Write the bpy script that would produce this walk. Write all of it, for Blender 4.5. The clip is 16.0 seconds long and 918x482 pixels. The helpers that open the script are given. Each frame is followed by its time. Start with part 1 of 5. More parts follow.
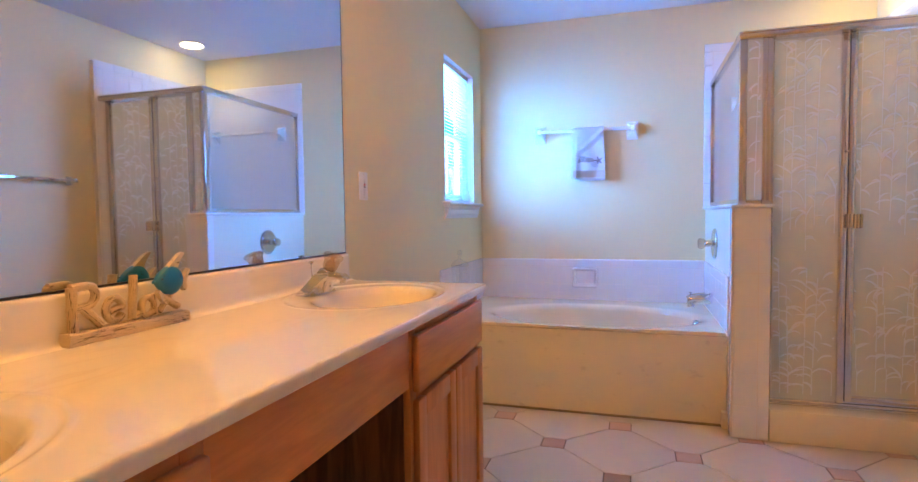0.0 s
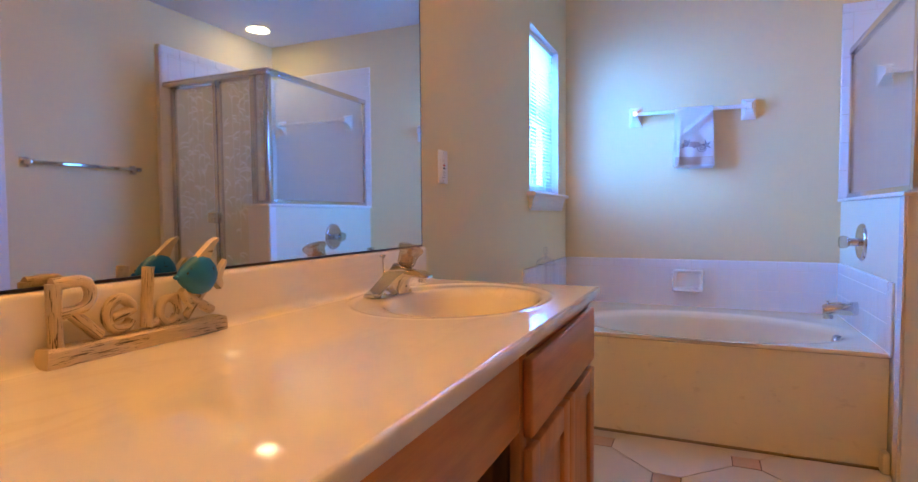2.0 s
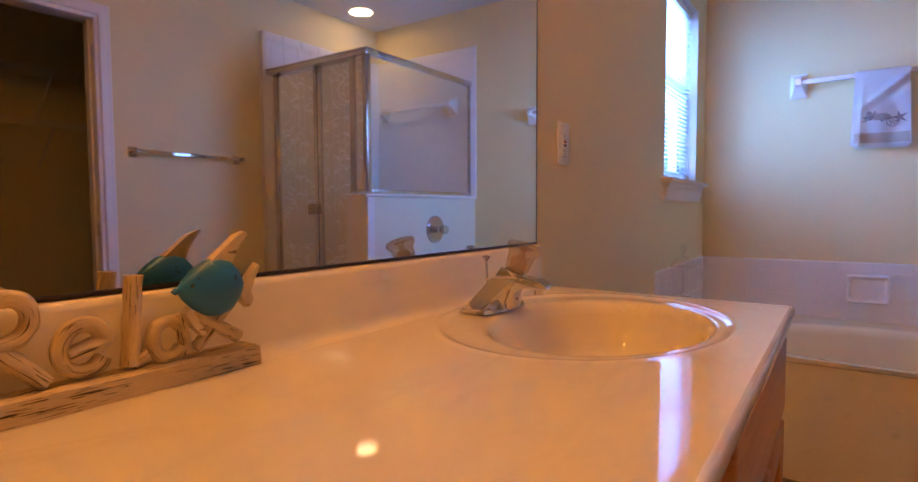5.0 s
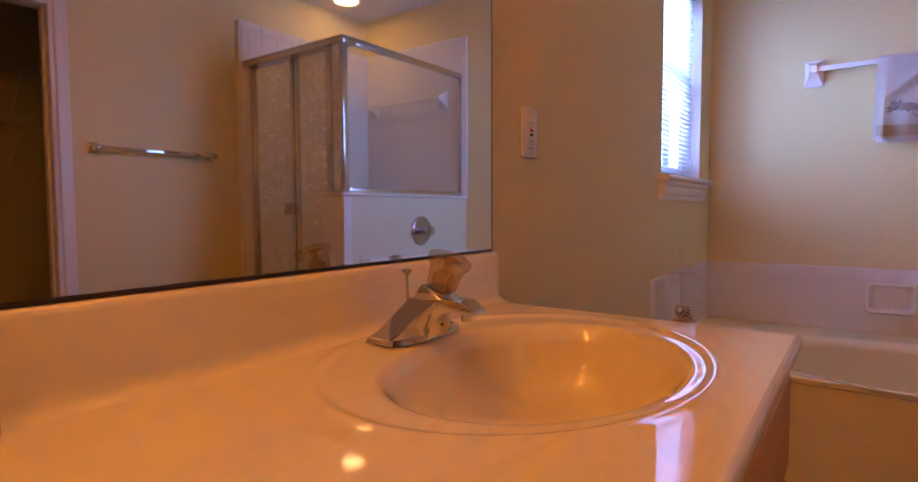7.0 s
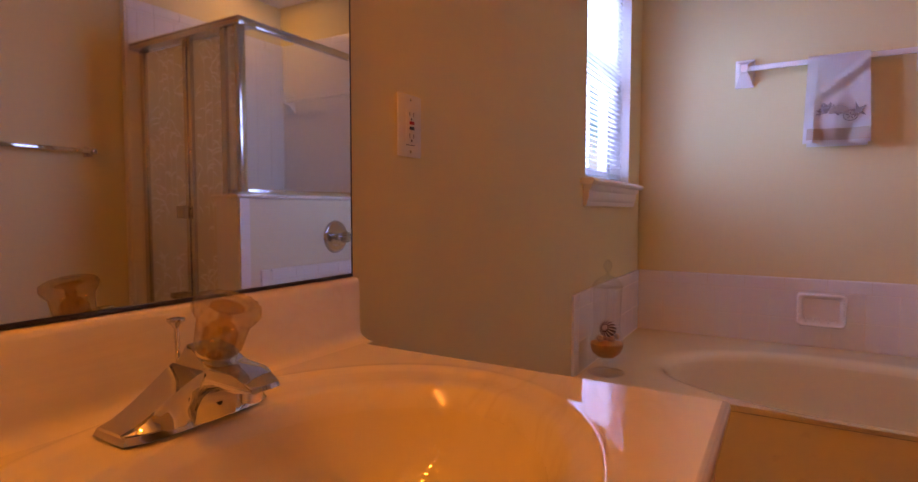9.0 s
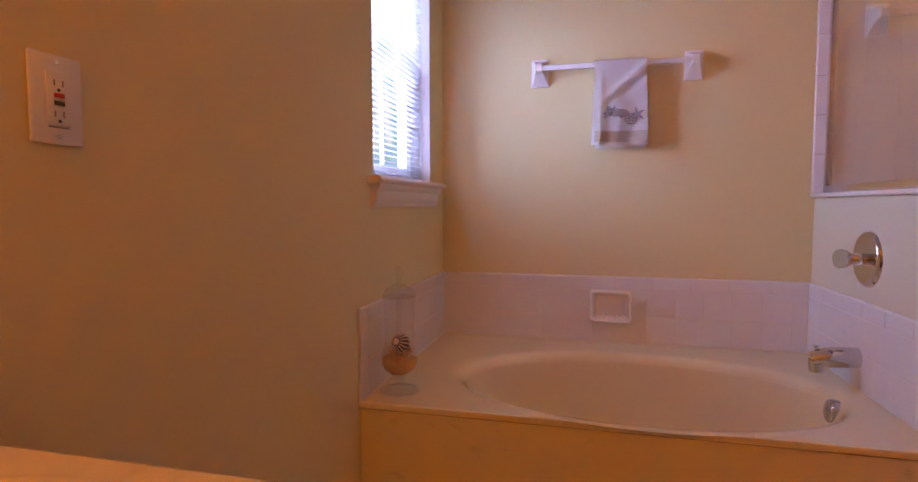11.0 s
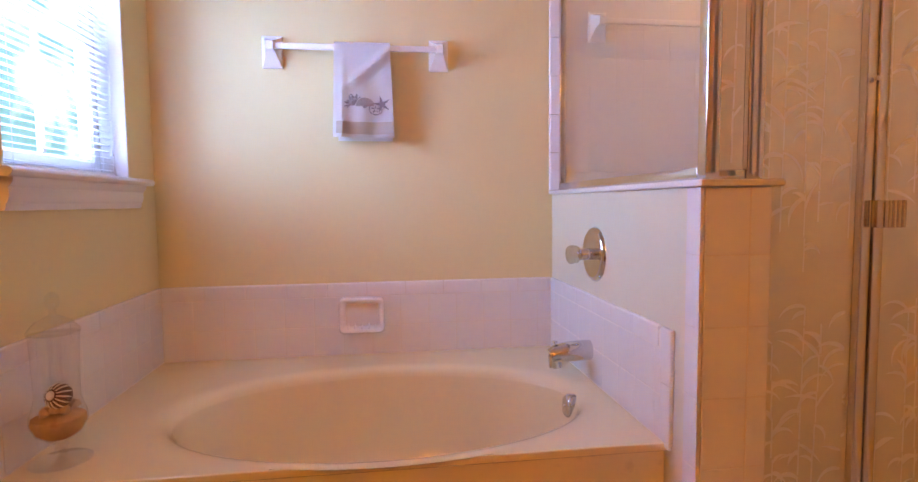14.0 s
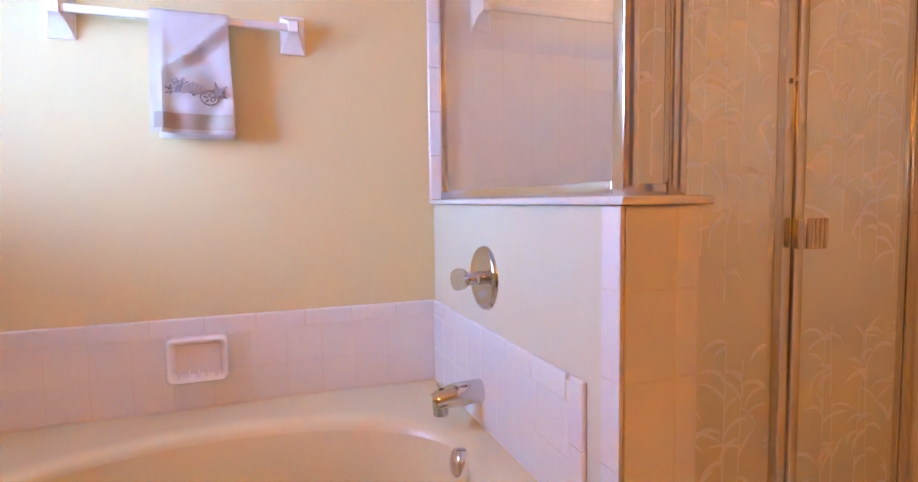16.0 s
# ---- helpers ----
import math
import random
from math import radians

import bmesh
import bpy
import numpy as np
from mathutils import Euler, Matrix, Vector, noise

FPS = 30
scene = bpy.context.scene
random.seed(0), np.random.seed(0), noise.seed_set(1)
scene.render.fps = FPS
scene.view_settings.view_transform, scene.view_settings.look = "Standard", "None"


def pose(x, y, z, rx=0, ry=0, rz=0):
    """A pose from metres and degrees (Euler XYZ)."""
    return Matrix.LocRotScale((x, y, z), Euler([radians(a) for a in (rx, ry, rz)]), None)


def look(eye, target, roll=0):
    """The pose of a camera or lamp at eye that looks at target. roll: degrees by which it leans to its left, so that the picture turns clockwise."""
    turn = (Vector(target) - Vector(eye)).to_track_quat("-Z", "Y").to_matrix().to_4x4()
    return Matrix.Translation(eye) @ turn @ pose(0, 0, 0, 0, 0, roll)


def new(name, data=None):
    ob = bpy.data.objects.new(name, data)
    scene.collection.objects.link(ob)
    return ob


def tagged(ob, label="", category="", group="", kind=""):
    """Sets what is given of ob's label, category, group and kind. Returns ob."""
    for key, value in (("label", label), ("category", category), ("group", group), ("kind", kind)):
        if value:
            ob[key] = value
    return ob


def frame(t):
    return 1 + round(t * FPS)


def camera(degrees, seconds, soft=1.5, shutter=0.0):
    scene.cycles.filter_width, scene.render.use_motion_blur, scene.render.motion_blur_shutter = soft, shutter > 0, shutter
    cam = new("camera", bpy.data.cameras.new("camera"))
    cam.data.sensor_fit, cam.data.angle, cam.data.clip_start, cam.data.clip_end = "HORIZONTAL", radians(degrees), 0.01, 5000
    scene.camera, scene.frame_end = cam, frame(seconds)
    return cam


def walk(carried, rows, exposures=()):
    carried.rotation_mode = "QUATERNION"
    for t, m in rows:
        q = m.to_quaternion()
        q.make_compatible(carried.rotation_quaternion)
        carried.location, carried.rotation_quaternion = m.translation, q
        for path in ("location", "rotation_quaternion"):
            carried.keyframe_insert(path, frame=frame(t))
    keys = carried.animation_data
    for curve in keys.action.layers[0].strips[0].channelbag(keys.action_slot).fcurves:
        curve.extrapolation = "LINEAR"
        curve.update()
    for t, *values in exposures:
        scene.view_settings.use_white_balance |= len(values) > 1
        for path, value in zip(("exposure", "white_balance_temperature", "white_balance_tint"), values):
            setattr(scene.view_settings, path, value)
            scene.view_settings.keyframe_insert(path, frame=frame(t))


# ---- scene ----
cam = camera(79.0, 16.0)
PATH = [
    (0, (-0.078, 0.475, 1.081), (-0.676, 2.382, 0.988), -0.7),
    (0.5, (-0.131, 0.567, 1.064), (-0.758, 2.465, 0.977), -0.7),
    (1, (-0.192, 0.665, 1.046), (-0.874, 2.543, 0.962), -0.7),
    (1.5, (-0.255, 0.739, 1.04), (-1.0, 2.593, 0.954), -0.5),
    (2, (-0.313, 0.809, 1.037), (-1.118, 2.638, 0.946), -0.4),
    (2.5, (-0.365, 0.867, 1.038), (-1.236, 2.665, 0.943), -0.3),
    (3, (-0.412, 0.931, 1.029), (-1.364, 2.687, 0.931), -0.4),
    (3.5, (-0.45, 0.987, 1.028), (-1.483, 2.697, 0.925), -0.2),
    (4, (-0.475, 1.029, 1.023), (-1.55, 2.713, 0.915), 0.1),
    (4.2, (-0.482, 1.045, 1.024), (-1.571, 2.719, 0.914), -0.0),
    (6.3, (-0.522, 1.31, 1.032), (-1.688, 2.931, 0.913), -0.0),
    (6.5, (-0.521, 1.339, 1.033), (-1.686, 2.961, 0.911), 0.1),
    (7, (-0.508, 1.405, 1.029), (-1.68, 3.021, 0.914), -0.2),
    (7.5, (-0.513, 1.465, 1.04), (-1.678, 3.087, 0.923), -0.1),
    (8, (-0.528, 1.534, 1.044), (-1.668, 3.173, 0.916), 0.3),
    (8.2, (-0.536, 1.572, 1.046), (-1.66, 3.222, 0.917), 0.3),
    (10.3, (-0.49, 1.884, 1.066), (-1.188, 3.756, 0.945), 0.1),
    (10.5, (-0.482, 1.914, 1.071), (-1.118, 3.807, 0.939), 0.2),
    (11, (-0.458, 1.978, 1.069), (-0.939, 3.915, 0.94), 0.0),
    (11.5, (-0.44, 2.029, 1.064), (-0.761, 3.999, 0.935), 0.0),
    (12, (-0.403, 2.073, 1.076), (-0.603, 4.058, 0.942), -0.2),
    (12.5, (-0.368, 2.111, 1.087), (-0.454, 4.105, 0.952), -0.3),
    (13, (-0.336, 2.159, 1.072), (-0.299, 4.154, 0.938), -0.4),
    (13.5, (-0.314, 2.22, 1.079), (-0.166, 4.21, 0.942), -0.6),
    (14, (-0.301, 2.252, 1.07), (-0.041, 4.23, 0.932), -0.6),
    (14.5, (-0.278, 2.302, 1.069), (0.105, 4.26, 0.931), -0.6),
    (15, (-0.241, 2.373, 1.08), (0.243, 4.308, 0.947), -0.6),
    (15.5, (-0.2, 2.474, 1.101), (0.384, 4.382, 0.96), -0.8),
    (16, (-0.2, 2.577, 1.11), (0.467, 4.458, 0.966), -0.8),
]
SKY_WATTS, SKY_COLOR = 1780, (0.16, 0.36, 1.0)
CAN_GLOW_STRENGTH, BULB_STRENGTH = 68.0, 282.0
EXPOSURES = [(0.0, 0.19, 4900, -5), (2.0, -0.22, 4980, -3), (4.0, -0.66, 5480, 4), (6.5, -0.86, 8200, 26), (8.0, -1.19, 9900, 33), (10.5, -1.13, 13400, 40), (11.0, -1.01, 13400, 38), (13.0, -0.52, 12000, 28), (16.0, 0.05, 10000, 13)]
walk(cam, [(t, look(eye, target, roll)) for t, eye, target, roll in PATH], EXPOSURES)

# ---- world and lights ----
world = bpy.data.worlds.new("world")
scene.world = world
world.use_nodes = True
wn = world.node_tree.nodes
sky = wn.new("ShaderNodeTexSky")
sky.sky_type, sky.sun_disc = "NISHITA", False
sky.sun_elevation, sky.sun_rotation = radians(38), radians(40)
world.node_tree.links.new(sky.outputs["Color"], wn["Background"].inputs["Color"])
wn["Background"].inputs["Strength"].default_value = 0.10


def area_lamp(name, m, size_x, size_y, watts, color):
    data = bpy.data.lights.new(name, "AREA")
    data.shape, data.size, data.size_y, data.energy, data.color = "RECTANGLE", size_x, size_y, watts, color
    ob = new(name, data)
    ob.matrix_world = m
    return ob


area_lamp("window_skylight", look((-1.80, 4.92, 2.05), (-0.80, 4.92, 2.05)), 3.5, 2.5, SKY_WATTS, SKY_COLOR)

# ---- plan ----
XL, XR, YB, YS, ZC = -1.15, 1.31, 4.46, -0.7, 2.43      # wall faces and ceiling
XS, XS2 = 0.374, 0.53                                   # half wall beside the tub
YP = 3.36                                               # front of the half wall
WIN_Y0, WIN_Y1, WIN_Z0, WIN_Z1 = 3.632, 4.258, 1.150, 2.04
COUNTER, TUB = 0.837, 0.476
TUB_Y = 3.503


# ---- materials ----
def nodes_of(name):
    m = bpy.data.materials.new(name)
    m.use_nodes = True
    return m, m.node_tree.nodes, m.node_tree.links, m.node_tree.nodes["Principled BSDF"]


def mat(name, base, rough=0.5, metal=0.0, vary=0.08, scale=4.0, fine=60.0, bump=0.05, depth=0.002, coat=0.0,
        stretch=(1, 1, 1), per_object=0.0, rough_vary=0.06, spec=0.5, stain=None, stain_at=(0.62, 0.75), stain_scale=(6.0, 6.0, 6.0), stain_most=0.5):
    """A surface with colour variation at two scales, roughness variation and fine relief."""
    m, n, l, b = nodes_of(name)
    tc, mp = n.new("ShaderNodeTexCoord"), n.new("ShaderNodeMapping")
    geo = n.new("ShaderNodeNewGeometry")
    mp.inputs["Scale"].default_value = stretch
    l.new(geo.outputs["Position"], mp.inputs["Vector"])
    big, small = n.new("ShaderNodeTexNoise"), n.new("ShaderNodeTexNoise")
    big.inputs["Scale"].default_value, big.inputs["Detail"].default_value = scale, 4
    small.inputs["Scale"].default_value, small.inputs["Detail"].default_value = fine, 3
    for tex in (big, small):
        l.new(mp.outputs["Vector"], tex.inputs["Vector"])
    mix = n.new("ShaderNodeMix")
    mix.data_type = "RGBA"
    lo = [max(0, c * (1 - vary)) for c in base]
    hi = [min(1, c * (1 + vary)) for c in base]
    mix.inputs["A"].default_value, mix.inputs["B"].default_value = (*lo, 1), (*hi, 1)
    both = n.new("ShaderNodeMath")
    both.operation = "MULTIPLY_ADD"
    both.inputs[1].default_value = 0.7
    l.new(big.outputs["Fac"], both.inputs[0])
    part_small = n.new("ShaderNodeMath")
    part_small.operation = "MULTIPLY"
    part_small.inputs[1].default_value = 0.3
    l.new(small.outputs["Fac"], part_small.inputs[0])
    l.new(part_small.outputs[0], both.inputs[2])
    l.new(both.outputs[0], mix.inputs["Factor"])
    color = mix.outputs["Result"]
    if stain:
        st, ramp, sm = n.new("ShaderNodeTexNoise"), n.new("ShaderNodeMapRange"), n.new("ShaderNodeMix")
        st.inputs["Scale"].default_value, st.inputs["Detail"].default_value = 1.0, 6
        sp = n.new("ShaderNodeMapping")
        sp.inputs["Scale"].default_value = stain_scale
        l.new(geo.outputs["Position"], sp.inputs["Vector"])
        l.new(sp.outputs["Vector"], st.inputs["Vector"])
        ramp.inputs["From Min"].default_value, ramp.inputs["From Max"].default_value = stain_at
        ramp.inputs["To Max"].default_value = stain_most
        l.new(st.outputs["Fac"], ramp.inputs["Value"])
        sm.data_type = "RGBA"
        l.new(ramp.outputs["Result"], sm.inputs["Factor"])
        l.new(color, sm.inputs["A"])
        sm.inputs["B"].default_value = (*stain, 1)
        color = sm.outputs["Result"]
    if per_object:
        oi, hsv, mr = n.new("ShaderNodeObjectInfo"), n.new("ShaderNodeHueSaturation"), n.new("ShaderNodeMapRange")
        mr.inputs["To Min"].default_value, mr.inputs["To Max"].default_value = 1 - per_object, 1 + per_object
        l.new(oi.outputs["Random"], mr.inputs["Value"])
        l.new(mr.outputs["Result"], hsv.inputs["Value"])
        l.new(color, hsv.inputs["Color"])
        color = hsv.outputs["Color"]
    l.new(color, b.inputs["Base Color"])
    rr = n.new("ShaderNodeMapRange")
    rr.inputs["To Min"].default_value, rr.inputs["To Max"].default_value = max(0.02, rough - rough_vary), min(1, rough + rough_vary)
    l.new(small.outputs["Fac"], rr.inputs["Value"])
    l.new(rr.outputs["Result"], b.inputs["Roughness"])
    b.inputs["Metallic"].default_value = metal
    b.inputs["Coat Weight"].default_value = coat
    b.inputs["Coat Roughness"].default_value = 0.06
    b.inputs["Specular IOR Level"].default_value = spec
    if bump:
        bp = n.new("ShaderNodeBump")
        bp.inputs["Strength"].default_value, bp.inputs["Distance"].default_value = bump, depth
        l.new(small.outputs["Fac"], bp.inputs["Height"])
        l.new(bp.outputs["Normal"], b.inputs["Normal"])
    return m


def wood(name, dark, light, axis, rough=0.38, rings=26.0):
    """Stained wood whose grain runs along the axis (0, 1 or 2)."""
    m, n, l, b = nodes_of(name)
    geo, mp = n.new("ShaderNodeNewGeometry"), n.new("ShaderNodeMapping")
    s = [1.0, 1.0, 1.0]
    s[axis] = 0.09
    mp.inputs["Scale"].default_value = s
    l.new(geo.outputs["Position"], mp.inputs["Vector"])
    oi = n.new("ShaderNodeObjectInfo")
    add = n.new("ShaderNodeVectorMath")
    add.operation = "ADD"
    off = n.new("ShaderNodeVectorMath")
    off.operation = "SCALE"
    off.inputs[0].default_value = (3.1, 5.7, 2.3)
    l.new(oi.outputs["Random"], off.inputs["Scale"])
    l.new(mp.outputs["Vector"], add.inputs[0])
    l.new(off.outputs["Vector"], add.inputs[1])
    grain, pores = n.new("ShaderNodeTexNoise"), n.new("ShaderNodeTexNoise")
    grain.inputs["Scale"].default_value, grain.inputs["Detail"].default_value, grain.inputs["Distortion"].default_value = rings, 5, 0.6
    pores.inputs["Scale"].default_value, pores.inputs["Detail"].default_value = 190.0, 2
    for tex in (grain, pores):
        l.new(add.outputs["Vector"], tex.inputs["Vector"])
    ramp = n.new("ShaderNodeValToRGB")
    ramp.color_ramp.elements[0].position, ramp.color_ramp.elements[1].position = 0.34, 0.66
    ramp.color_ramp.elements[0].color, ramp.color_ramp.elements[1].color = (*dark, 1), (*light, 1)
    mx = n.new("ShaderNodeMath")
    mx.operation = "MULTIPLY_ADD"
    mx.inputs[1].default_value, mx.inputs[2].default_value = 0.25, -0.12
    l.new(pores.outputs["Fac"], mx.inputs[0])
    sm = n.new("ShaderNodeMath")
    l.new(grain.outputs["Fac"], sm.inputs[0])
    l.new(mx.outputs[0], sm.inputs[1])
    l.new(sm.outputs[0], ramp.inputs["Fac"])
    l.new(ramp.outputs["Color"], b.inputs["Base Color"])
    b.inputs["Roughness"].default_value = rough
    b.inputs["Coat Weight"].default_value, b.inputs["Coat Roughness"].default_value = 0.25, 0.25
    bp = n.new("ShaderNodeBump")
    bp.inputs["Strength"].default_value, bp.inputs["Distance"].default_value = 0.12, 0.0006
    l.new(pores.outputs["Fac"], bp.inputs["Height"])
    l.new(bp.outputs["Normal"], b.inputs["Normal"])
    return m


def cracked_wood(name, base, crack):
    """Limewashed wood with dark cracks along the grain; u runs along the piece, v round it, in metres."""
    m, n, l, b = nodes_of(name)
    uv = n.new("ShaderNodeTexCoord")
    fields = []
    for scale, detail in (((30.0, 520.0, 1.0), 5), ((11.0, 60.0, 1.0), 3), ((60.0, 700.0, 1.0), 2)):
        mp, tex = n.new("ShaderNodeMapping"), n.new("ShaderNodeTexNoise")
        mp.inputs["Scale"].default_value = scale
        tex.inputs["Scale"].default_value, tex.inputs["Detail"].default_value, tex.inputs["Distortion"].default_value = 1.0, detail, 0.5
        l.new(uv.outputs["UV"], mp.inputs["Vector"])
        l.new(mp.outputs["Vector"], tex.inputs["Vector"])
        fields.append(tex.outputs["Fac"])
    both = n.new("ShaderNodeMath")
    both.operation = "MULTIPLY_ADD"
    both.inputs[1].default_value = 0.55
    l.new(fields[1], both.inputs[0])
    l.new(fields[0], both.inputs[2])
    cut = n.new("ShaderNodeMapRange")
    cut.inputs["From Min"].default_value, cut.inputs["From Max"].default_value, cut.inputs["To Max"].default_value = 0.890, 0.925, 0.92
    l.new(both.outputs[0], cut.inputs["Value"])
    tone, mix = n.new("ShaderNodeMix"), n.new("ShaderNodeMix")
    tone.data_type = mix.data_type = "RGBA"
    tone.inputs["A"].default_value, tone.inputs["B"].default_value = (*[c * 0.72 for c in base], 1), (*[min(1, c * 1.15) for c in base], 1)
    l.new(fields[2], tone.inputs["Factor"])
    l.new(cut.outputs["Result"], mix.inputs["Factor"])
    l.new(tone.outputs["Result"], mix.inputs["A"])
    mix.inputs["B"].default_value = (*crack, 1)
    l.new(mix.outputs["Result"], b.inputs["Base Color"])
    b.inputs["Roughness"].default_value = 0.6
    bp = n.new("ShaderNodeBump")
    bp.invert = True
    bp.inputs["Strength"].default_value, bp.inputs["Distance"].default_value = 0.7, 0.002
    l.new(cut.outputs["Result"], bp.inputs["Height"])
    l.new(bp.outputs["Normal"], b.inputs["Normal"])
    return m


def marble(name, base, vein, rough):
    """Cultured marble: cream with faint veins and a polished gel coat."""
    m, n, l, b = nodes_of(name)
    geo = n.new("ShaderNodeNewGeometry")
    mp = n.new("ShaderNodeMapping")
    mp.inputs["Scale"].default_value, mp.inputs["Rotation"].default_value = (2.2, 0.9, 2.2), (0, 0, 0.5)
    l.new(geo.outputs["Position"], mp.inputs["Vector"])
    veins, cloud = n.new("ShaderNodeTexNoise"), n.new("ShaderNodeTexNoise")
    veins.inputs["Scale"].default_value, veins.inputs["Detail"].default_value, veins.inputs["Distortion"].default_value = 3.2, 8, 1.6
    cloud.inputs["Scale"].default_value, cloud.inputs["Detail"].default_value = 2.0, 5
    for tex in (veins, cloud):
        l.new(mp.outputs["Vector"], tex.inputs["Vector"])
    band = n.new("ShaderNodeMath")
    band.operation = "SUBTRACT"
    band.inputs[1].default_value = 0.52
    ab = n.new("ShaderNodeMath")
    ab.operation = "ABSOLUTE"
    l.new(veins.outputs["Fac"], band.inputs[0])
    l.new(band.outputs[0], ab.inputs[0])
    mr = n.new("ShaderNodeMapRange")
    mr.inputs["From Max"].default_value = 0.05
    mr.inputs["To Min"].default_value, mr.inputs["To Max"].default_value = 0.26, 0.0
    l.new(ab.outputs[0], mr.inputs["Value"])
    mul = n.new("ShaderNodeMath")
    mul.operation = "MULTIPLY"
    gate = n.new("ShaderNodeMapRange")
    gate.inputs["From Min"].default_value, gate.inputs["From Max"].default_value = 0.45, 0.7
    l.new(cloud.outputs["Fac"], gate.inputs["Value"])
    l.new(mr.outputs["Result"], mul.inputs[0])
    l.new(gate.outputs["Result"], mul.inputs[1])
    mix = n.new("ShaderNodeMix")
    mix.data_type = "RGBA"
    mix.inputs["A"].default_value, mix.inputs["B"].default_value = (*base, 1), (*vein, 1)
    l.new(mul.outputs[0], mix.inputs["Factor"])
    l.new(mix.outputs["Result"], b.inputs["Base Color"])
    b.inputs["Roughness"].default_value = rough
    b.inputs["Coat Weight"].default_value, b.inputs["Coat Roughness"].default_value = 0.25, 0.03
    return m


def clear_glass(name, tint, gloss=0.04, ior=1.45):
    """Thin glass: see-through, with Fresnel gloss."""
    m, n, l, b = nodes_of(name)
    n.remove(b)
    tr, gl, mx, lw = n.new("ShaderNodeBsdfTransparent"), n.new("ShaderNodeBsdfGlossy"), n.new("ShaderNodeMixShader"), n.new("ShaderNodeLayerWeight")
    pw, ma = n.new("ShaderNodeMath"), n.new("ShaderNodeMath")
    pw.operation, ma.operation = "POWER", "MULTIPLY_ADD"
    f0 = ((ior - 1) / (ior + 1)) ** 2
    pw.inputs[1].default_value, ma.inputs[1].default_value, ma.inputs[2].default_value = 4.5, 0.38, f0
    tr.inputs["Color"].default_value = (*tint, 1)
    gl.inputs["Roughness"].default_value = gloss
    l.new(lw.outputs["Facing"], pw.inputs[0])
    l.new(pw.outputs[0], ma.inputs[0])
    l.new(ma.outputs[0], mx.inputs["Fac"])
    l.new(tr.outputs["BSDF"], mx.inputs[1])
    l.new(gl.outputs["BSDF"], mx.inputs[2])
    l.new(mx.outputs["Shader"], n["Material Output"].inputs["Surface"])
    return m


def frosted_glass(name, tint, see, rough, gloss=0.0, through_light=0.5):
    """Obscure glass: part diffuse, part see-through, with a satin gloss."""
    m, n, l, b = nodes_of(name)
    geo, tex = n.new("ShaderNodeNewGeometry"), n.new("ShaderNodeTexNoise")
    tex.inputs["Scale"].default_value, tex.inputs["Detail"].default_value = 5.0, 4
    l.new(geo.outputs["Position"], tex.inputs["Vector"])
    b.inputs["Base Color"].default_value = (*tint, 1)
    b.inputs["Roughness"].default_value = rough
    tl, m1, m2, tr = n.new("ShaderNodeBsdfTranslucent"), n.new("ShaderNodeMixShader"), n.new("ShaderNodeMixShader"), n.new("ShaderNodeBsdfTransparent")
    tl.inputs["Color"].default_value = (*tint, 1)
    tr.inputs["Color"].default_value = (*tint, 1)
    m1.inputs["Fac"].default_value = through_light
    l.new(b.outputs["BSDF"], m1.inputs[1])
    l.new(tl.outputs["BSDF"], m1.inputs[2])
    mr = n.new("ShaderNodeMapRange")
    mr.inputs["To Min"].default_value, mr.inputs["To Max"].default_value = max(0.0, see - 0.08), see + 0.08
    l.new(tex.outputs["Fac"], mr.inputs["Value"])
    l.new(mr.outputs["Result"], m2.inputs["Fac"])
    l.new(m1.outputs["Shader"], m2.inputs[1])
    l.new(tr.outputs["BSDF"], m2.inputs[2])
    last = m2
    if gloss:
        gl, last = n.new("ShaderNodeBsdfGlossy"), n.new("ShaderNodeMixShader")
        gl.inputs["Roughness"].default_value = 0.12
        last.inputs["Fac"].default_value = gloss
        l.new(m2.outputs["Shader"], last.inputs[1])
        l.new(gl.outputs["BSDF"], last.inputs[2])
    l.new(last.outputs["Shader"], n["Material Output"].inputs["Surface"])
    return m


def glow(name, color, strength):
    m, n, l, b = nodes_of(name)
    b.inputs["Base Color"].default_value = (0.9, 0.9, 0.9, 1)
    b.inputs["Emission Color"].default_value = (*color, 1)
    b.inputs["Emission Strength"].default_value = strength
    return m


PAINT = mat("cream_wall_paint", (0.80, 0.69, 0.385), 0.62, vary=0.03, scale=1.6, fine=220, bump=0.12, depth=0.0012, spec=0.3)
PALE_PAINT = mat("pale_semigloss_paint", (0.74, 0.69, 0.525), 0.45, vary=0.02, scale=2, fine=200, bump=0.08, depth=0.001)
CEILING = mat("white_ceiling_paint", (0.78, 0.77, 0.75), 0.85, vary=0.02, fine=140, bump=0.3, depth=0.002, spec=0.2)
TRIM = mat("white_trim_paint", (0.80, 0.79, 0.77), 0.35, vary=0.02, bump=0.03, depth=0.0006)
TILE = mat("white_glazed_tile", (0.83, 0.83, 0.82), 0.14, vary=0.015, scale=9, fine=50, bump=0.02, depth=0.0006, per_object=0.006, coat=0.3)
CERAMIC = mat("white_glazed_ceramic", (0.89, 0.89, 0.88), 0.14, vary=0.015, scale=9, fine=50, bump=0.02, depth=0.0006, per_object=0.02, coat=0.3)
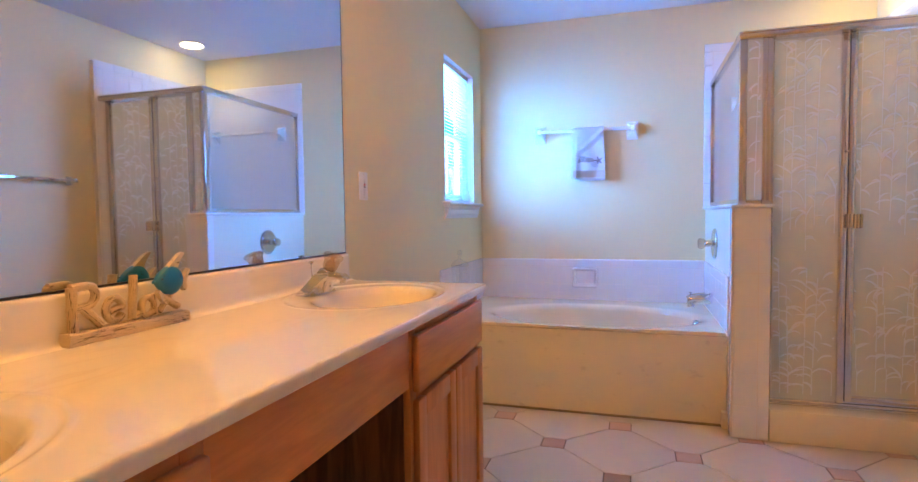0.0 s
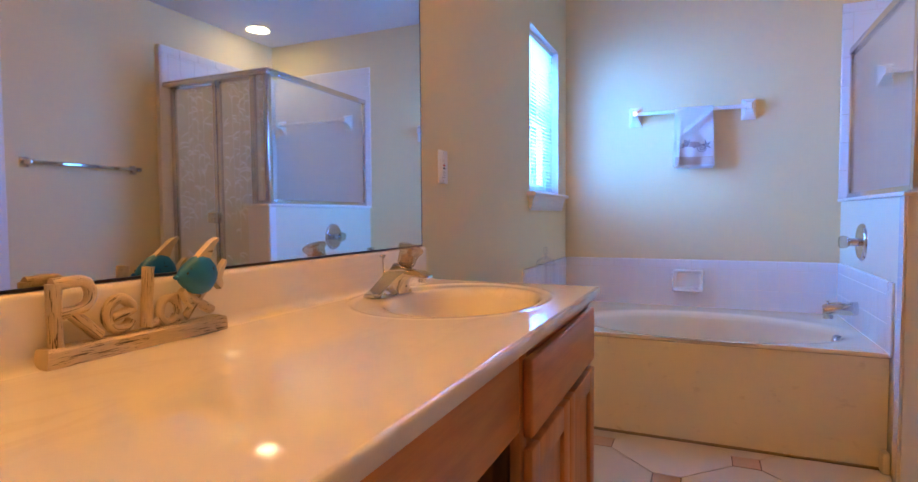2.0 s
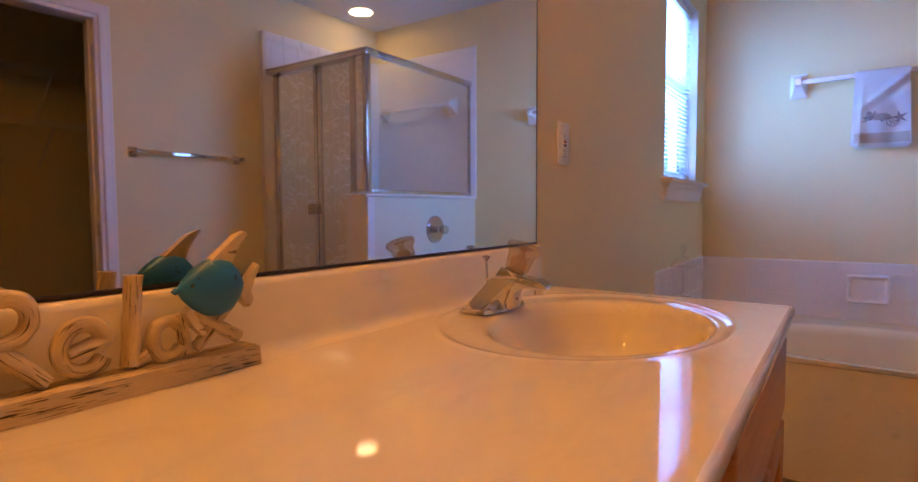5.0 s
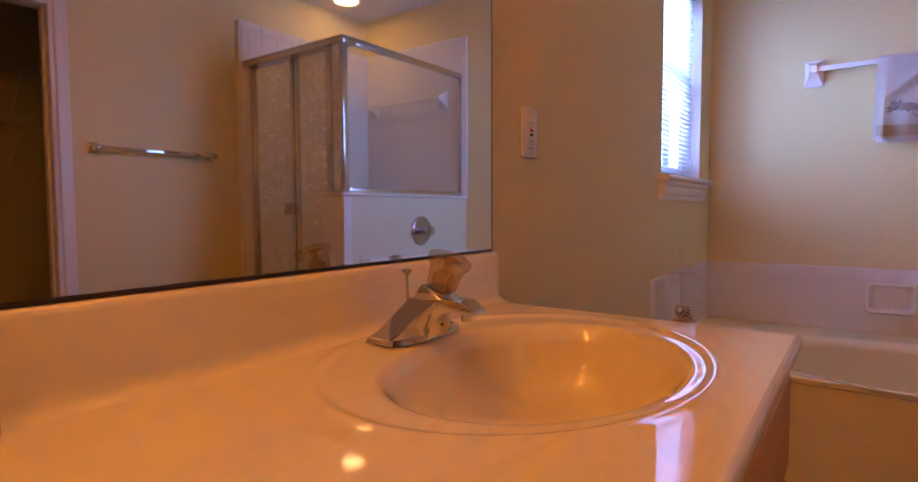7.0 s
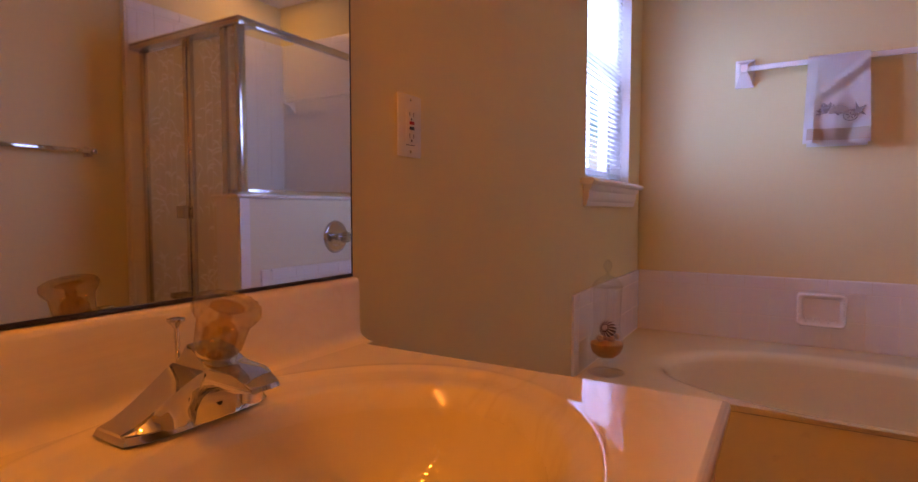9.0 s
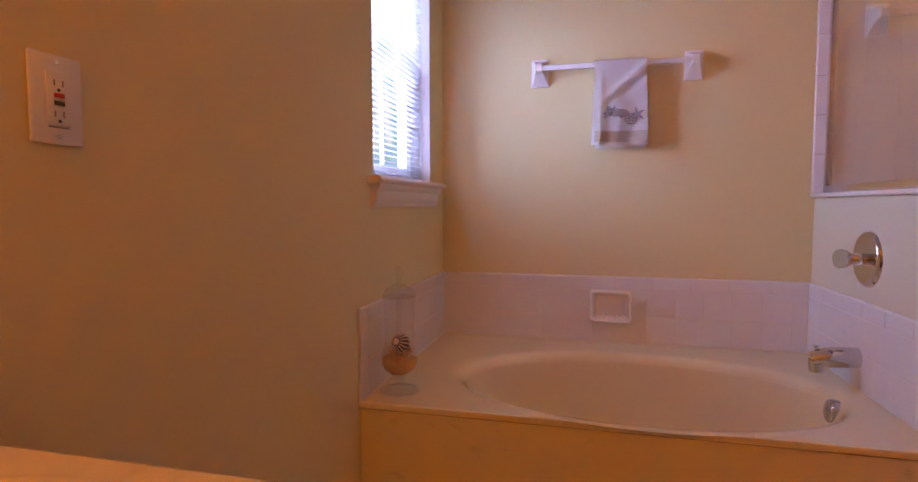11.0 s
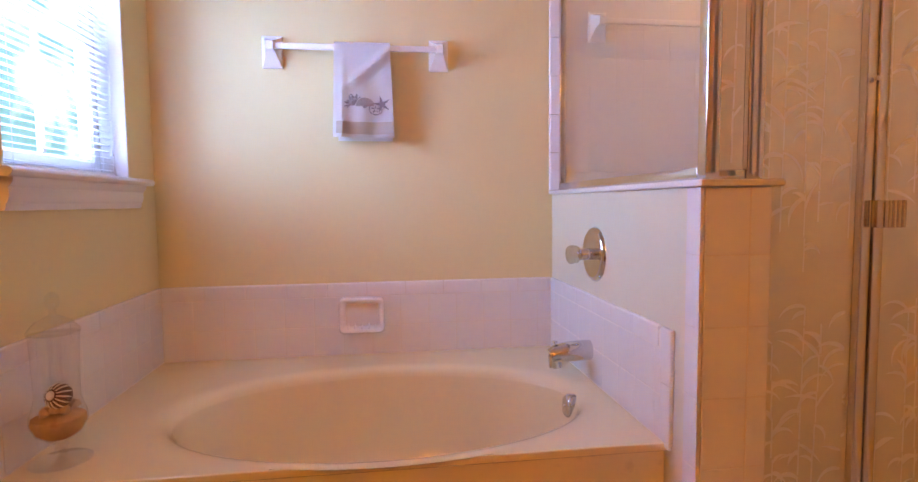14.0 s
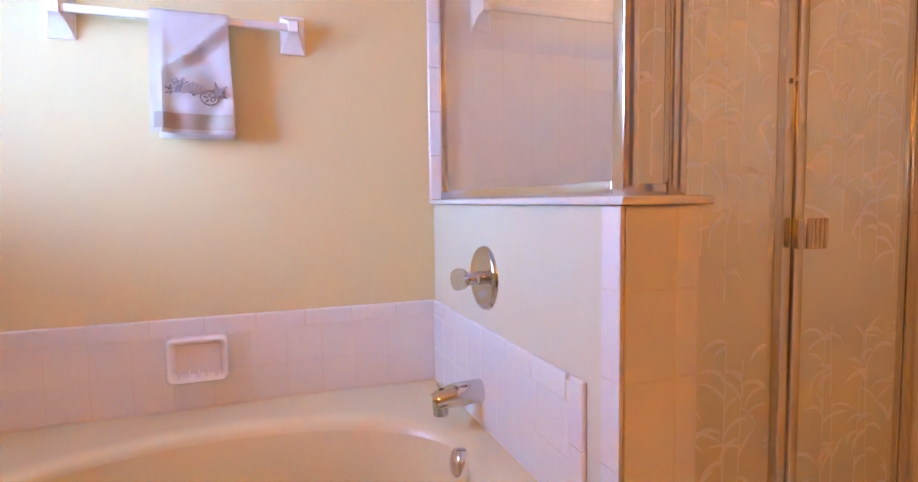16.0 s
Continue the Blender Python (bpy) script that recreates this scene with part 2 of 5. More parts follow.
GROUT = mat("pale_grout", (0.77, 0.73, 0.66), 0.85, vary=0.05, scale=7, fine=200, bump=0.2)
TUB_SKIN = mat("cream_acrylic", (0.84, 0.745, 0.50), 0.16, vary=0.02, scale=3, bump=0.01, coat=0.4, stain=(0.66, 0.58, 0.45), stain_at=(0.68, 0.9))
APRON = mat("yellowed_apron_panel", (0.84, 0.755, 0.53), 0.4, vary=0.05, scale=3, bump=0.05, stain=(0.45, 0.36, 0.22), stain_at=(0.63, 0.74), stain_scale=(16.0, 16.0, 26.0), stain_most=0.3)
MARBLE = marble("cultured_marble", (0.84, 0.775, 0.65), (0.60, 0.47, 0.31), 0.06)
BOWL = marble("cultured_marble_bowl", (0.83, 0.755, 0.60), (0.76, 0.66, 0.48), 0.04)
CHROME = mat("chrome", (0.66, 0.66, 0.68), 0.06, metal=1.0, vary=0.03, fine=300, bump=0.01, rough_vary=0.03)
SATIN = mat("satin_aluminium", (0.74, 0.71, 0.68), 0.17, metal=1.0, vary=0.05, scale=8, fine=400, bump=0.03, stretch=(1, 1, 0.05))
MIRROR = mat("mirror_silver", (0.72, 0.735, 0.73), 0.02, metal=1.0, vary=0.0, bump=0, rough_vary=0.0)
DARK = mat("dark_edge", (0.02, 0.015, 0.02), 0.4, vary=0.2)
BLACK = mat("black_plastic", (0.02, 0.02, 0.02), 0.4)
RED = mat("red_plastic", (0.5, 0.03, 0.03), 0.4)
PLASTIC = mat("white_plastic", (0.78, 0.77, 0.74), 0.35, vary=0.02, bump=0.02)
FLOOR_TILE = mat("cream_floor_tile", (0.72, 0.66, 0.55), 0.25, vary=0.05, scale=5, fine=14, bump=0.0, per_object=0.03, coat=0.15, rough_vary=0.02)
FLOOR_DOT = mat("tan_floor_tile", (0.50, 0.33, 0.21), 0.32, vary=0.14, scale=18, fine=120, bump=0.05, per_object=0.08)
FLOOR_GROUT = mat("brown_grout", (0.20, 0.14, 0.10), 0.9, vary=0.2, scale=12, fine=200, bump=0.3)
OAK_Y = wood("oak_grain_lengthwise", (0.50, 0.185, 0.043), (0.64, 0.265, 0.068), 1)
OAK_Z = wood("oak_grain_upright", (0.50, 0.185, 0.043), (0.64, 0.265, 0.068), 2)
# Much darker than the fronts; for sides, bottoms, backs, toe kicks and knee supports.
OAK_DARK = wood("oak_darker_tone", (0.10, 0.045, 0.02), (0.24, 0.11, 0.045), 2, rough=0.5, rings=40)
GLASS = clear_glass("clear_glass", (0.965, 0.975, 0.965))
PANE = clear_glass("window_glass", (0.97, 0.98, 0.98))
JAR_GLASS = clear_glass("jar_glass", (0.985, 0.985, 0.98), gloss=0.02, ior=2.1)
# Clear basin knob and core, the room's orange light put into their tints.
CRYSTAL_WARM = clear_glass("warm_lit_acrylic", (0.88, 0.80, 0.66), gloss=0.06, ior=2.6)
CORE_WARM = clear_glass("warm_lit_core", (0.93, 0.76, 0.50), gloss=0.1, ior=1.8)
CRYSTAL = clear_glass("clear_acrylic", (0.84, 0.79, 0.71), gloss=0.05, ior=2.2)
FROST = frosted_glass("frosted_glass", (0.91, 0.86, 0.71), 0.20, 0.3)
ETCH = frosted_glass("etched_pattern", (0.99, 0.99, 0.99), 0.03, 0.2, gloss=0.03)
TOWEL = mat("white_cotton_towel", (0.92, 0.90, 0.88), 0.95, vary=0.03, fine=300, bump=0.12, depth=0.001, spec=0.1)
SATEEN = mat("beige_satin_band", (0.74, 0.64, 0.52), 0.5, vary=0.08, fine=300, bump=0.2)
THREAD = mat("grey_brown_thread", (0.30, 0.25, 0.24), 0.8, vary=0.2, fine=300, bump=0.4)
THREAD_PALE = mat("pale_taupe_thread", (0.50, 0.44, 0.40), 0.8, vary=0.2, fine=300, bump=0.4)
DRIFT = mat("distressed_cream_wood", (0.66, 0.55, 0.36), 0.6, vary=0.15, scale=14, fine=120, bump=0.4, depth=0.002, stain=(0.07, 0.035, 0.015), stain_at=(0.615, 0.66), stain_scale=(95.0, 45.0, 80.0), stain_most=0.85)
FISH_BLUE = mat("turquoise_painted_wood", (0.012, 0.155, 0.40), 0.4, vary=0.15, scale=30, fine=120, bump=0.2, stain=(0.01, 0.02, 0.03), stain_at=(0.66, 0.68), stain_scale=(90.0, 90.0, 90.0), stain_most=0.8)
CRACKED = cracked_wood("limewashed_cracked_wood", (0.70, 0.555, 0.33), (0.05, 0.025, 0.01))
SAND = mat("orange_sand", (0.62, 0.36, 0.15), 0.9, vary=0.3, scale=80, fine=500, bump=0.6)
SHELL = mat("tan_shell", (0.60, 0.42, 0.26), 0.45, vary=0.3, scale=60, fine=200, bump=0.3)
SHELL_DARK = mat("brown_shell", (0.12, 0.06, 0.04), 0.4, vary=0.3, scale=60)
BLIND = frosted_glass("white_blind_slat", (0.90, 0.90, 0.90), 0.0, 0.4, through_light=0.3)
WIRE = mat("white_coated_wire", (0.75, 0.72, 0.66), 0.4, vary=0.03)
CAN_GLOW = glow("lamp_lens", (1.0, 0.62, 0.28), CAN_GLOW_STRENGTH)
BULB_GLOW = glow("warm_bulb", (1.0, 0.39, 0.078), BULB_STRENGTH)


# ---- builders ----
def finish(name, bm, material, parent=None, label="", smooth=True):
    bmesh.ops.recalc_face_normals(bm, faces=bm.faces)
    me = bpy.data.meshes.new(name)
    bm.to_mesh(me)
    bm.free()
    me.materials.append(material)
    if smooth:
        me.polygons.foreach_set("use_smooth", [True] * len(me.polygons))
        me.set_sharp_from_angle(angle=radians(38))
    ob = new(name, me)
    if parent:
        ob.parent = parent
    if label:
        ob["label"] = label
    return ob


def part(name, bm, material, parent, label=""):
    return finish(name, bm, material, parent, label)


def thing(name, label, category, group="", at=(0, 0, 0), kind=""):
    ob = new(name)
    ob.location = at
    ob.empty_display_size = 0.05
    return tagged(ob, label, category, group, kind)


def structure(name, bm, material, label, category):
    return tagged(finish(name, bm, material), label, category, kind="structure")


def box(bm, x0, x1, y0, y1, z0, z1, bevel=0.0, segs=2, m=None):
    vs = [bm.verts.new((x, y, z)) for x in (x0, x1) for y in (y0, y1) for z in (z0, z1)]
    fs = [bm.faces.new([vs[i] for i in f]) for f in ((0, 1, 3, 2), (4, 6, 7, 5), (0, 4, 5, 1), (2, 3, 7, 6), (0, 2, 6, 4), (1, 5, 7, 3))]
    out = vs
    if bevel:
        es = list({e for f in fs for e in f.edges})
        r = bmesh.ops.bevel(bm, geom=es, offset=bevel, segments=segs, profile=0.5, affect="EDGES")
        out = list({v for f in r["faces"] for v in f.verts} | {v for v in vs if v.is_valid})
    if m:
        bmesh.ops.transform(bm, matrix=m, verts=[v for v in out if v.is_valid])
    return bm


def boxes(*args, bevel=0.0):
    bm = bmesh.new()
    for a in args:
        box(bm, *a, bevel=bevel)
    return bm


def lathe(bm, profile, m=Matrix(), n=32, flutes=0, flute=0.0):
    rings = []
    for r, z in profile:
        ring = []
        for i in range(n):
            a = 2 * math.pi * i / n
            rr = r * (1 + flute * math.cos(flutes * a)) if flutes else r
            ring.append(bm.verts.new(m @ Vector((rr * math.cos(a), rr * math.sin(a), z))))
        rings.append(ring)
    for a, b in zip(rings, rings[1:]):
        for i in range(n):
            bm.faces.new((a[i], a[(i + 1) % n], b[(i + 1) % n], b[i]))
    if profile[0][0] > 1e-4:
        bm.faces.new(rings[0])
    if profile[-1][0] > 1e-4:
        bm.faces.new(rings[-1])
    bmesh.ops.remove_doubles(bm, verts=[v for r in (rings[0], rings[-1]) for v in r], dist=1e-5)
    return bm


def tube(bm, pts, radii, n=10, squash=1.0, rough=0.0, seed=0):
    """A round bar through the points; radii: one or one a point."""
    pts = [Vector(p) for p in pts]
    if not isinstance(radii, (list, tuple)):
        radii = [radii] * len(pts)
    rings = []
    for i, p in enumerate(pts):
        d = (pts[min(i + 1, len(pts) - 1)] - pts[max(i - 1, 0)]).normalized()
        side = d.cross(Vector((1, 0, 0)))
        if side.length < 1e-3:
            side = d.cross(Vector((0, 0, 1)))
        side.normalize()
        up = side.cross(d).normalized()
        ring = []
        for k in range(n):
            a = 2 * math.pi * k / n
            v = side * math.cos(a) * radii[i] + up * math.sin(a) * radii[i] * squash
            if rough:
                v *= 1 + rough * noise.noise(p * 60 + v * 90 + Vector((seed, 0, 0)))
            ring.append(bm.verts.new(p + v))
        rings.append(ring)
    uv = bm.loops.layers.uv.verify() if rough else None
    run = 0.07 * seed
    for i, (a, b) in enumerate(zip(rings, rings[1:])):
        step = (pts[i + 1] - pts[i]).length
        for k in range(n):
            f = bm.faces.new((a[k], a[(k + 1) % n], b[(k + 1) % n], b[k]))
            if uv:
                w = 2 * math.pi * radii[i] / n
                for loop, at in zip(f.loops, ((run, k * w), (run, (k + 1) * w), (run + step, (k + 1) * w), (run + step, k * w))):
                    loop[uv].uv = at
        run += step
    bm.faces.new(rings[0])
    bm.faces.new(rings[-1])
    return bm


def sweep(bm, path, profile, cap=True):
    """A profile of (outward, z) carried along a level path of (x, y), mitred; outward is to the right of the path."""
    rings = []
    for i, p in enumerate(path):
        ds = []
        if i > 0:
            ds.append((Vector(p) - Vector(path[i - 1])).normalized())
        if i < len(path) - 1:
            ds.append((Vector(path[i + 1]) - Vector(p)).normalized())
        ns = [Vector((d.y, -d.x)) for d in ds]
        nrm = sum(ns, Vector((0, 0))).normalized()
        k = 1 / max(0.3, nrm.dot(ns[0]))
        rings.append([bm.verts.new((p[0] + nrm.x * o * k, p[1] + nrm.y * o * k, z)) for o, z in profile])
    for a, b in zip(rings, rings[1:]):
        for j in range(len(profile) - 1):
            bm.faces.new((a[j], a[j + 1], b[j + 1], b[j]))
    if cap:
        bm.faces.new(rings[0])
        bm.faces.new(rings[-1])
    return bm


def prism(bm, outline, h, m=Matrix(), taper=0.0):
    """An outline of (u, v) with thickness h, placed by m (u, v, out)."""
    cu = sum(p[0] for p in outline) / len(outline)
    cv = sum(p[1] for p in outline) / len(outline)
    lo = [bm.verts.new(m @ Vector((u, v, 0))) for u, v in outline]
    hi = [bm.verts.new(m @ Vector((cu + (u - cu) * (1 - taper), cv + (v - cv) * (1 - taper), h))) for u, v in outline]
    k = len(outline)
    bm.faces.new(lo)
    bm.faces.new(hi)
    for i in range(k):
        bm.faces.new((lo[i], lo[(i + 1) % k], hi[(i + 1) % k], hi[i]))
    return bm


def holed_plate(bm, rect, rings, cx, cy, n=96, power=2.0):
    """A level plate in rect with rings (a, b, z) from outside to inside, the first one joined to the plate's border."""
    x0, x1, y0, y1 = rect
    z = rings[0][2]
    angles = [2 * math.pi * i / n for i in range(n)]
    corners = [math.atan2(y - cy, x - cx) % (2 * math.pi) for x in (x0, x1) for y in (y0, y1)]
    for c in corners:
        k = min(range(n), key=lambda i: abs((angles[i] - c + math.pi) % (2 * math.pi) - math.pi))
        angles[k] = c
    border = []
    for t in angles:
        c, s = math.cos(t), math.sin(t)
        k = min(((x1 - cx) / c if c > 1e-9 else 1e9), ((x0 - cx) / c if c < -1e-9 else 1e9),
                ((y1 - cy) / s if s > 1e-9 else 1e9), ((y0 - cy) / s if s < -1e-9 else 1e9))
        border.append(bm.verts.new((cx + k * c, cy + k * s, z)))
    loops = [border]
    for r in rings:
        ring = []
        back = r[3] if len(r) > 3 else 0.0
        for t in angles:
            px, py = math.cos(t) / r[0], math.sin(t) / r[1]
            q = (abs(px) ** power + abs(py) ** power) ** (-1 / power)
            ring.append(bm.verts.new((cx + back + q * math.cos(t), cy + q * math.sin(t), r[2])))
        loops.append(ring)
    for a, b in zip(loops, loops[1:]):
        for i in range(n):
            bm.faces.new((a[i], a[(i + 1) % n], b[(i + 1) % n], b[i]))
    return loops[-1]


def bowl_mesh(cx, cy, rings, n=96, power=2.0):
    bm = bmesh.new()
    loops = []
    for a, b, z, *shift in rings:
        ring = []
        for i in range(n):
            t = 2 * math.pi * i / n
            px, py = math.cos(t) / a, math.sin(t) / b
            q = (abs(px) ** power + abs(py) ** power) ** (-1 / power)
            ring.append(bm.verts.new((cx + (shift[0] if shift else 0) + q * math.cos(t), cy + q * math.sin(t), z)))
        loops.append(ring)
    for a, b in zip(loops, loops[1:]):
        for i in range(n):
            bm.faces.new((a[i], a[(i + 1) % n], b[(i + 1) % n], b[i]))
    bm.faces.new(loops[-1])
    return bm


# ---- structure ----
T = 0.14
floor = structure("floor", boxes((XL, XR + 0.11, YS, YB, -0.06, -0.004)), FLOOR_GROUT, "floor of cream octagonal tiles with tan dots and dark grout", "floor")
bm = boxes((XL - T, XL, YS - T, WIN_Y0, -0.06, ZC), (XL - T, XL, WIN_Y1, YB + T, -0.06, ZC),
           (XL - T, XL, WIN_Y0, WIN_Y1, -0.06, WIN_Z0), (XL - T, XL, WIN_Y0, WIN_Y1, WIN_Z1, ZC))
wall_west = structure("wall_west", bm, PAINT, "cream painted wall with the mirror and window", "wall")
wall_north = structure("wall_north", boxes((XL, XR + 0.11, YB, YB + T, -0.06, ZC)), PAINT, "cream painted wall behind tub and shower", "wall")
wall_south = structure("wall_south", boxes((XL, XR + 0.11, YS - T, YS, -0.06, ZC)), PAINT, "plain cream painted wall", "wall")
DY0, DY1, DZ = 1.70, 2.44, 2.00
bm = boxes((XR, XR + 0.11, YS, DY0, -0.06, ZC), (XR, XR + 0.11, DY1, YB, -0.06, ZC), (XR, XR + 0.11, DY0, DY1, DZ, ZC))
wall_east = structure("wall_east", bm, PAINT, "cream painted wall with closet doorway", "wall")
structure("ceiling", boxes((XL - T, XR + 0.11, YS - T, YB + T, ZC, ZC + 0.1)), CEILING, "flat white painted ceiling", "ceiling")
# closet
CX0, CX1, CY0, CY1 = XR + 0.11, 2.95, 1.0, 3.6
structure("closet_floor", boxes((CX0, CX1, CY0, CY1, -0.06, -0.001)), mat("beige_carpet", (0.62, 0.54, 0.40), 0.95, vary=0.15, fine=300, bump=0.6), "beige closet floor", "floor")
structure("closet_wall_east", boxes((CX1, CX1 + T, CY0 - T, CY1 + T, -0.06, ZC)), PAINT, "cream closet wall", "wall")
structure("closet_wall_north", boxes((CX0, CX1, CY1, CY1 + T, -0.06, ZC)), PAINT, "cream closet wall", "wall")
structure("closet_wall_south", boxes((CX0, CX1, CY0 - T, CY0, -0.06, ZC)), PAINT, "cream closet wall", "wall")
structure("closet_ceiling", boxes((CX0, CX1 + T, CY0 - T, CY1 + T, ZC, ZC + 0.1)), CEILING, "white closet ceiling", "ceiling")

# closet door casing with a moulded face, and the jamb lining
trim = tagged(new("door_trim"), "white painted casing around the closet doorway", "door frame", kind="structure")
CAS = 0.057
prof = [(0.0, 0.0), (0.0, 0.012), (0.006, 0.016), (0.03, 0.014), (0.045, 0.009), (0.052, 0.009), (CAS, 0.005), (CAS, 0.0)]


def casing(y0, z0, y1, z1, flip):
    """A moulded strip on the east wall from (y0, z0) to (y1, z1); flip: which side is outward."""
    bm = bmesh.new()
    d = Vector((0, y1 - y0, z1 - z0)).normalized()
    o = Vector((0, d.z, -d.y)) * flip
    rings = []
    for p, end in (((y0, z0), 0), ((y1, z1), 1)):
        rings.append([bm.verts.new(Vector((XR - h, p[0], p[1])) + o * w + d * (w if end and flip_mitre[0] else 0) - d * (w if not end and flip_mitre[1] else 0)) for w, h in prof])
    for j in range(len(prof) - 1):
        bm.faces.new((rings[0][j], rings[0][j + 1], rings[1][j + 1], rings[1][j]))
    bm.faces.new(rings[0])
    bm.faces.new(rings[1])
    return bm


flip_mitre = (True, False)
part("casing", casing(DY1, 0.0, DY1, DZ, 1), TRIM, trim)
part("casing", casing(DY0, 0.0, DY0, DZ, -1), TRIM, trim)
flip_mitre = (True, True)
part("casing", casing(DY0, DZ, DY1, DZ, -1), TRIM, trim)
part("jamb", boxes((XR - 0.004, XR + 0.114, DY1 - 0.018, DY1 + 0.002, 0, DZ), (XR + 0.045, XR + 0.06, DY1 - 0.028, DY1 - 0.018, 0, DZ - 0.018), bevel=0.002), TRIM, trim)
part("jamb", boxes((XR - 0.004, XR + 0.114, DY0 - 0.002, DY0 + 0.018, 0, DZ), bevel=0.002), TRIM, trim)
part("jamb", boxes((XR - 0.004, XR + 0.114, DY0 + 0.018, DY1 - 0.018, DZ - 0.018, DZ + 0.002), bevel=0.002), TRIM, trim)
part("strike_plate", boxes((XR + 0.02, XR + 0.045, DY1 - 0.0195, DY1 - 0.018, 0.90, 0.96)), SATIN, trim, "metal strike plate")

# baseboards
BASE = [(0.0, 0.0), (0.014, 0.0), (0.014, 0.07), (0.011, 0.08), (0.004, 0.088), (0.0, 0.088)]
for pts in (((XL, 3.50), (XL, 2.40)), ((XR, DY1 + CAS + 0.002), (XR, 3.34)), ((XR, YS), (XR, DY0 - CAS - 0.002)), ((XL, YS), (XR, YS))):
    bm = bmesh.new()
    a, b = Vector(pts[0]), Vector(pts[1])
    d = (b - a).normalized()
    right = Vector((d.y, -d.x))
    mid = (a + b) / 2 + right * 0.1
    inside = XL < mid.x < XR and YS < mid.y < YB
    sweep(bm, pts if inside else pts[::-1], BASE)
    structure("baseboard", bm, TRIM, "white painted baseboard", "baseboard")

# ---- window ----
window = tagged(new("window_1"), "white double-hung window with horizontal blinds", "window", kind="structure")
wy0, wy1, wz0, wz1 = WIN_Y0 + 0.002, WIN_Y1 - 0.002, WIN_Z0 + 0.002, WIN_Z1 - 0.002
fx0, fx1 = XL - 0.135, XL - 0.085
bm = boxes((fx0, fx1, wy0, wy0 + 0.03, wz0, wz1), (fx0, fx1, wy1 - 0.03, wy1, wz0, wz1),
           (fx0, fx1, wy0 + 0.03, wy1 - 0.03, wz1 - 0.03, wz1), (fx0, fx1, wy0 + 0.03, wy1 - 0.03, wz0, wz0 + 0.03), bevel=0.003)
part("window_frame", bm, TRIM, window)
MEET = 1.60
for nm, z0, z1, xo in (("lower_sash", wz0 + 0.031, MEET + 0.018, 0.012), ("upper_sash", MEET - 0.018, wz1 - 0.031, -0.012)):
    a, b = wy0 + 0.031, wy1 - 0.031
    xa, xb = XL - 0.113 + xo, XL - 0.093 + xo
    sash = part(nm, boxes((xa, xb, a, a + 0.035, z0, z1), (xa, xb, b - 0.035, b, z0, z1), (xa, xb, a + 0.035, b - 0.035, z0, z0 + 0.036),
                          (xa, xb, a + 0.035, b - 0.035, z1 - 0.036, z1), bevel=0.003), TRIM, window)
    pane = part("pane", boxes(((xa + xb) / 2 - 0.002, (xa + xb) / 2 + 0.002, a + 0.036, b - 0.036, z0 + 0.037, z1 - 0.037)), PANE, sash)
    pane.visible_shadow = False
    c = (a + b) / 2
    part("muntin", boxes((xa + 0.002, xb - 0.002, c - 0.008, c + 0.008, z0 + 0.037, z1 - 0.037), bevel=0.002), TRIM, sash)
# reveal lining
bm = boxes((XL - 0.084, XL - 0.001, wy0 - 0.001, wy0 + 0.004, wz0 + 0.012, wz1), (XL - 0.084, XL - 0.001, wy1 - 0.004, wy1 + 0.001, wz0 + 0.012, wz1),
           (XL - 0.084, XL - 0.001, wy0 + 0.004, wy1 - 0.004, wz1 - 0.004, wz1 + 0.001))
part("reveal", bm, TRIM, window)
# stool with horns and moulded apron
bm = bmesh.new()
box(bm, XL - 0.084, XL + 0.002, wy0 + 0.001, wy1 - 0.001, WIN_Z0 - 0.004, WIN_Z0 + 0.011)
sweep(bm, ((XL, 3.585), (XL, 4.345)),
      [(0.0, WIN_Z0 - 0.012), (0.038, WIN_Z0 - 0.012), (0.045, WIN_Z0 - 0.007), (0.048, WIN_Z0), (0.045, WIN_Z0 + 0.007), (0.038, WIN_Z0 + 0.011), (0.0, WIN_Z0 + 0.011)])
part("window_sill", bm, TRIM, window)
bm = bmesh.new()
sweep(bm, ((XL, 3.612), (XL, 4.310)),
      [(0.0, 1.062), (0.010, 1.062), (0.013, 1.068), (0.013, 1.078), (0.017, 1.082), (0.021, 1.095), (0.021, 1.115), (0.030, 1.126), (0.032, 1.138), (0.0, 1.138)])
part("apron", bm, TRIM, window)

# bright sky and pale foliage far outside
m, n, l, b = nodes_of("bright_outdoors")
geo, tex, ramp = n.new("ShaderNodeNewGeometry"), n.new("ShaderNodeTexNoise"), n.new("ShaderNodeValToRGB")
tex.inputs["Scale"].default_value, tex.inputs["Detail"].default_value = 0.35, 6
ramp.color_ramp.elements[0].position, ramp.color_ramp.elements[1].position = 0.44, 0.54
ramp.color_ramp.elements[0].color, ramp.color_ramp.elements[1].color = (0.10, 0.42, 0.62, 1), (0.55, 0.85, 1.0, 1)
l.new(geo.outputs["Position"], tex.inputs["Vector"])
l.new(tex.outputs["Fac"], ramp.inputs["Fac"])
l.new(ramp.outputs["Color"], b.inputs["Emission Color"])
b.inputs["Emission Strength"].default_value = 2.2
b.inputs["Base Color"].default_value = (0, 0, 0, 1)
structure("backdrop", boxes((-14.1, -14.0, -6.0, 60.0, -4.0, 24.0)), m, "bright sky and pale foliage outside the window", "backdrop")

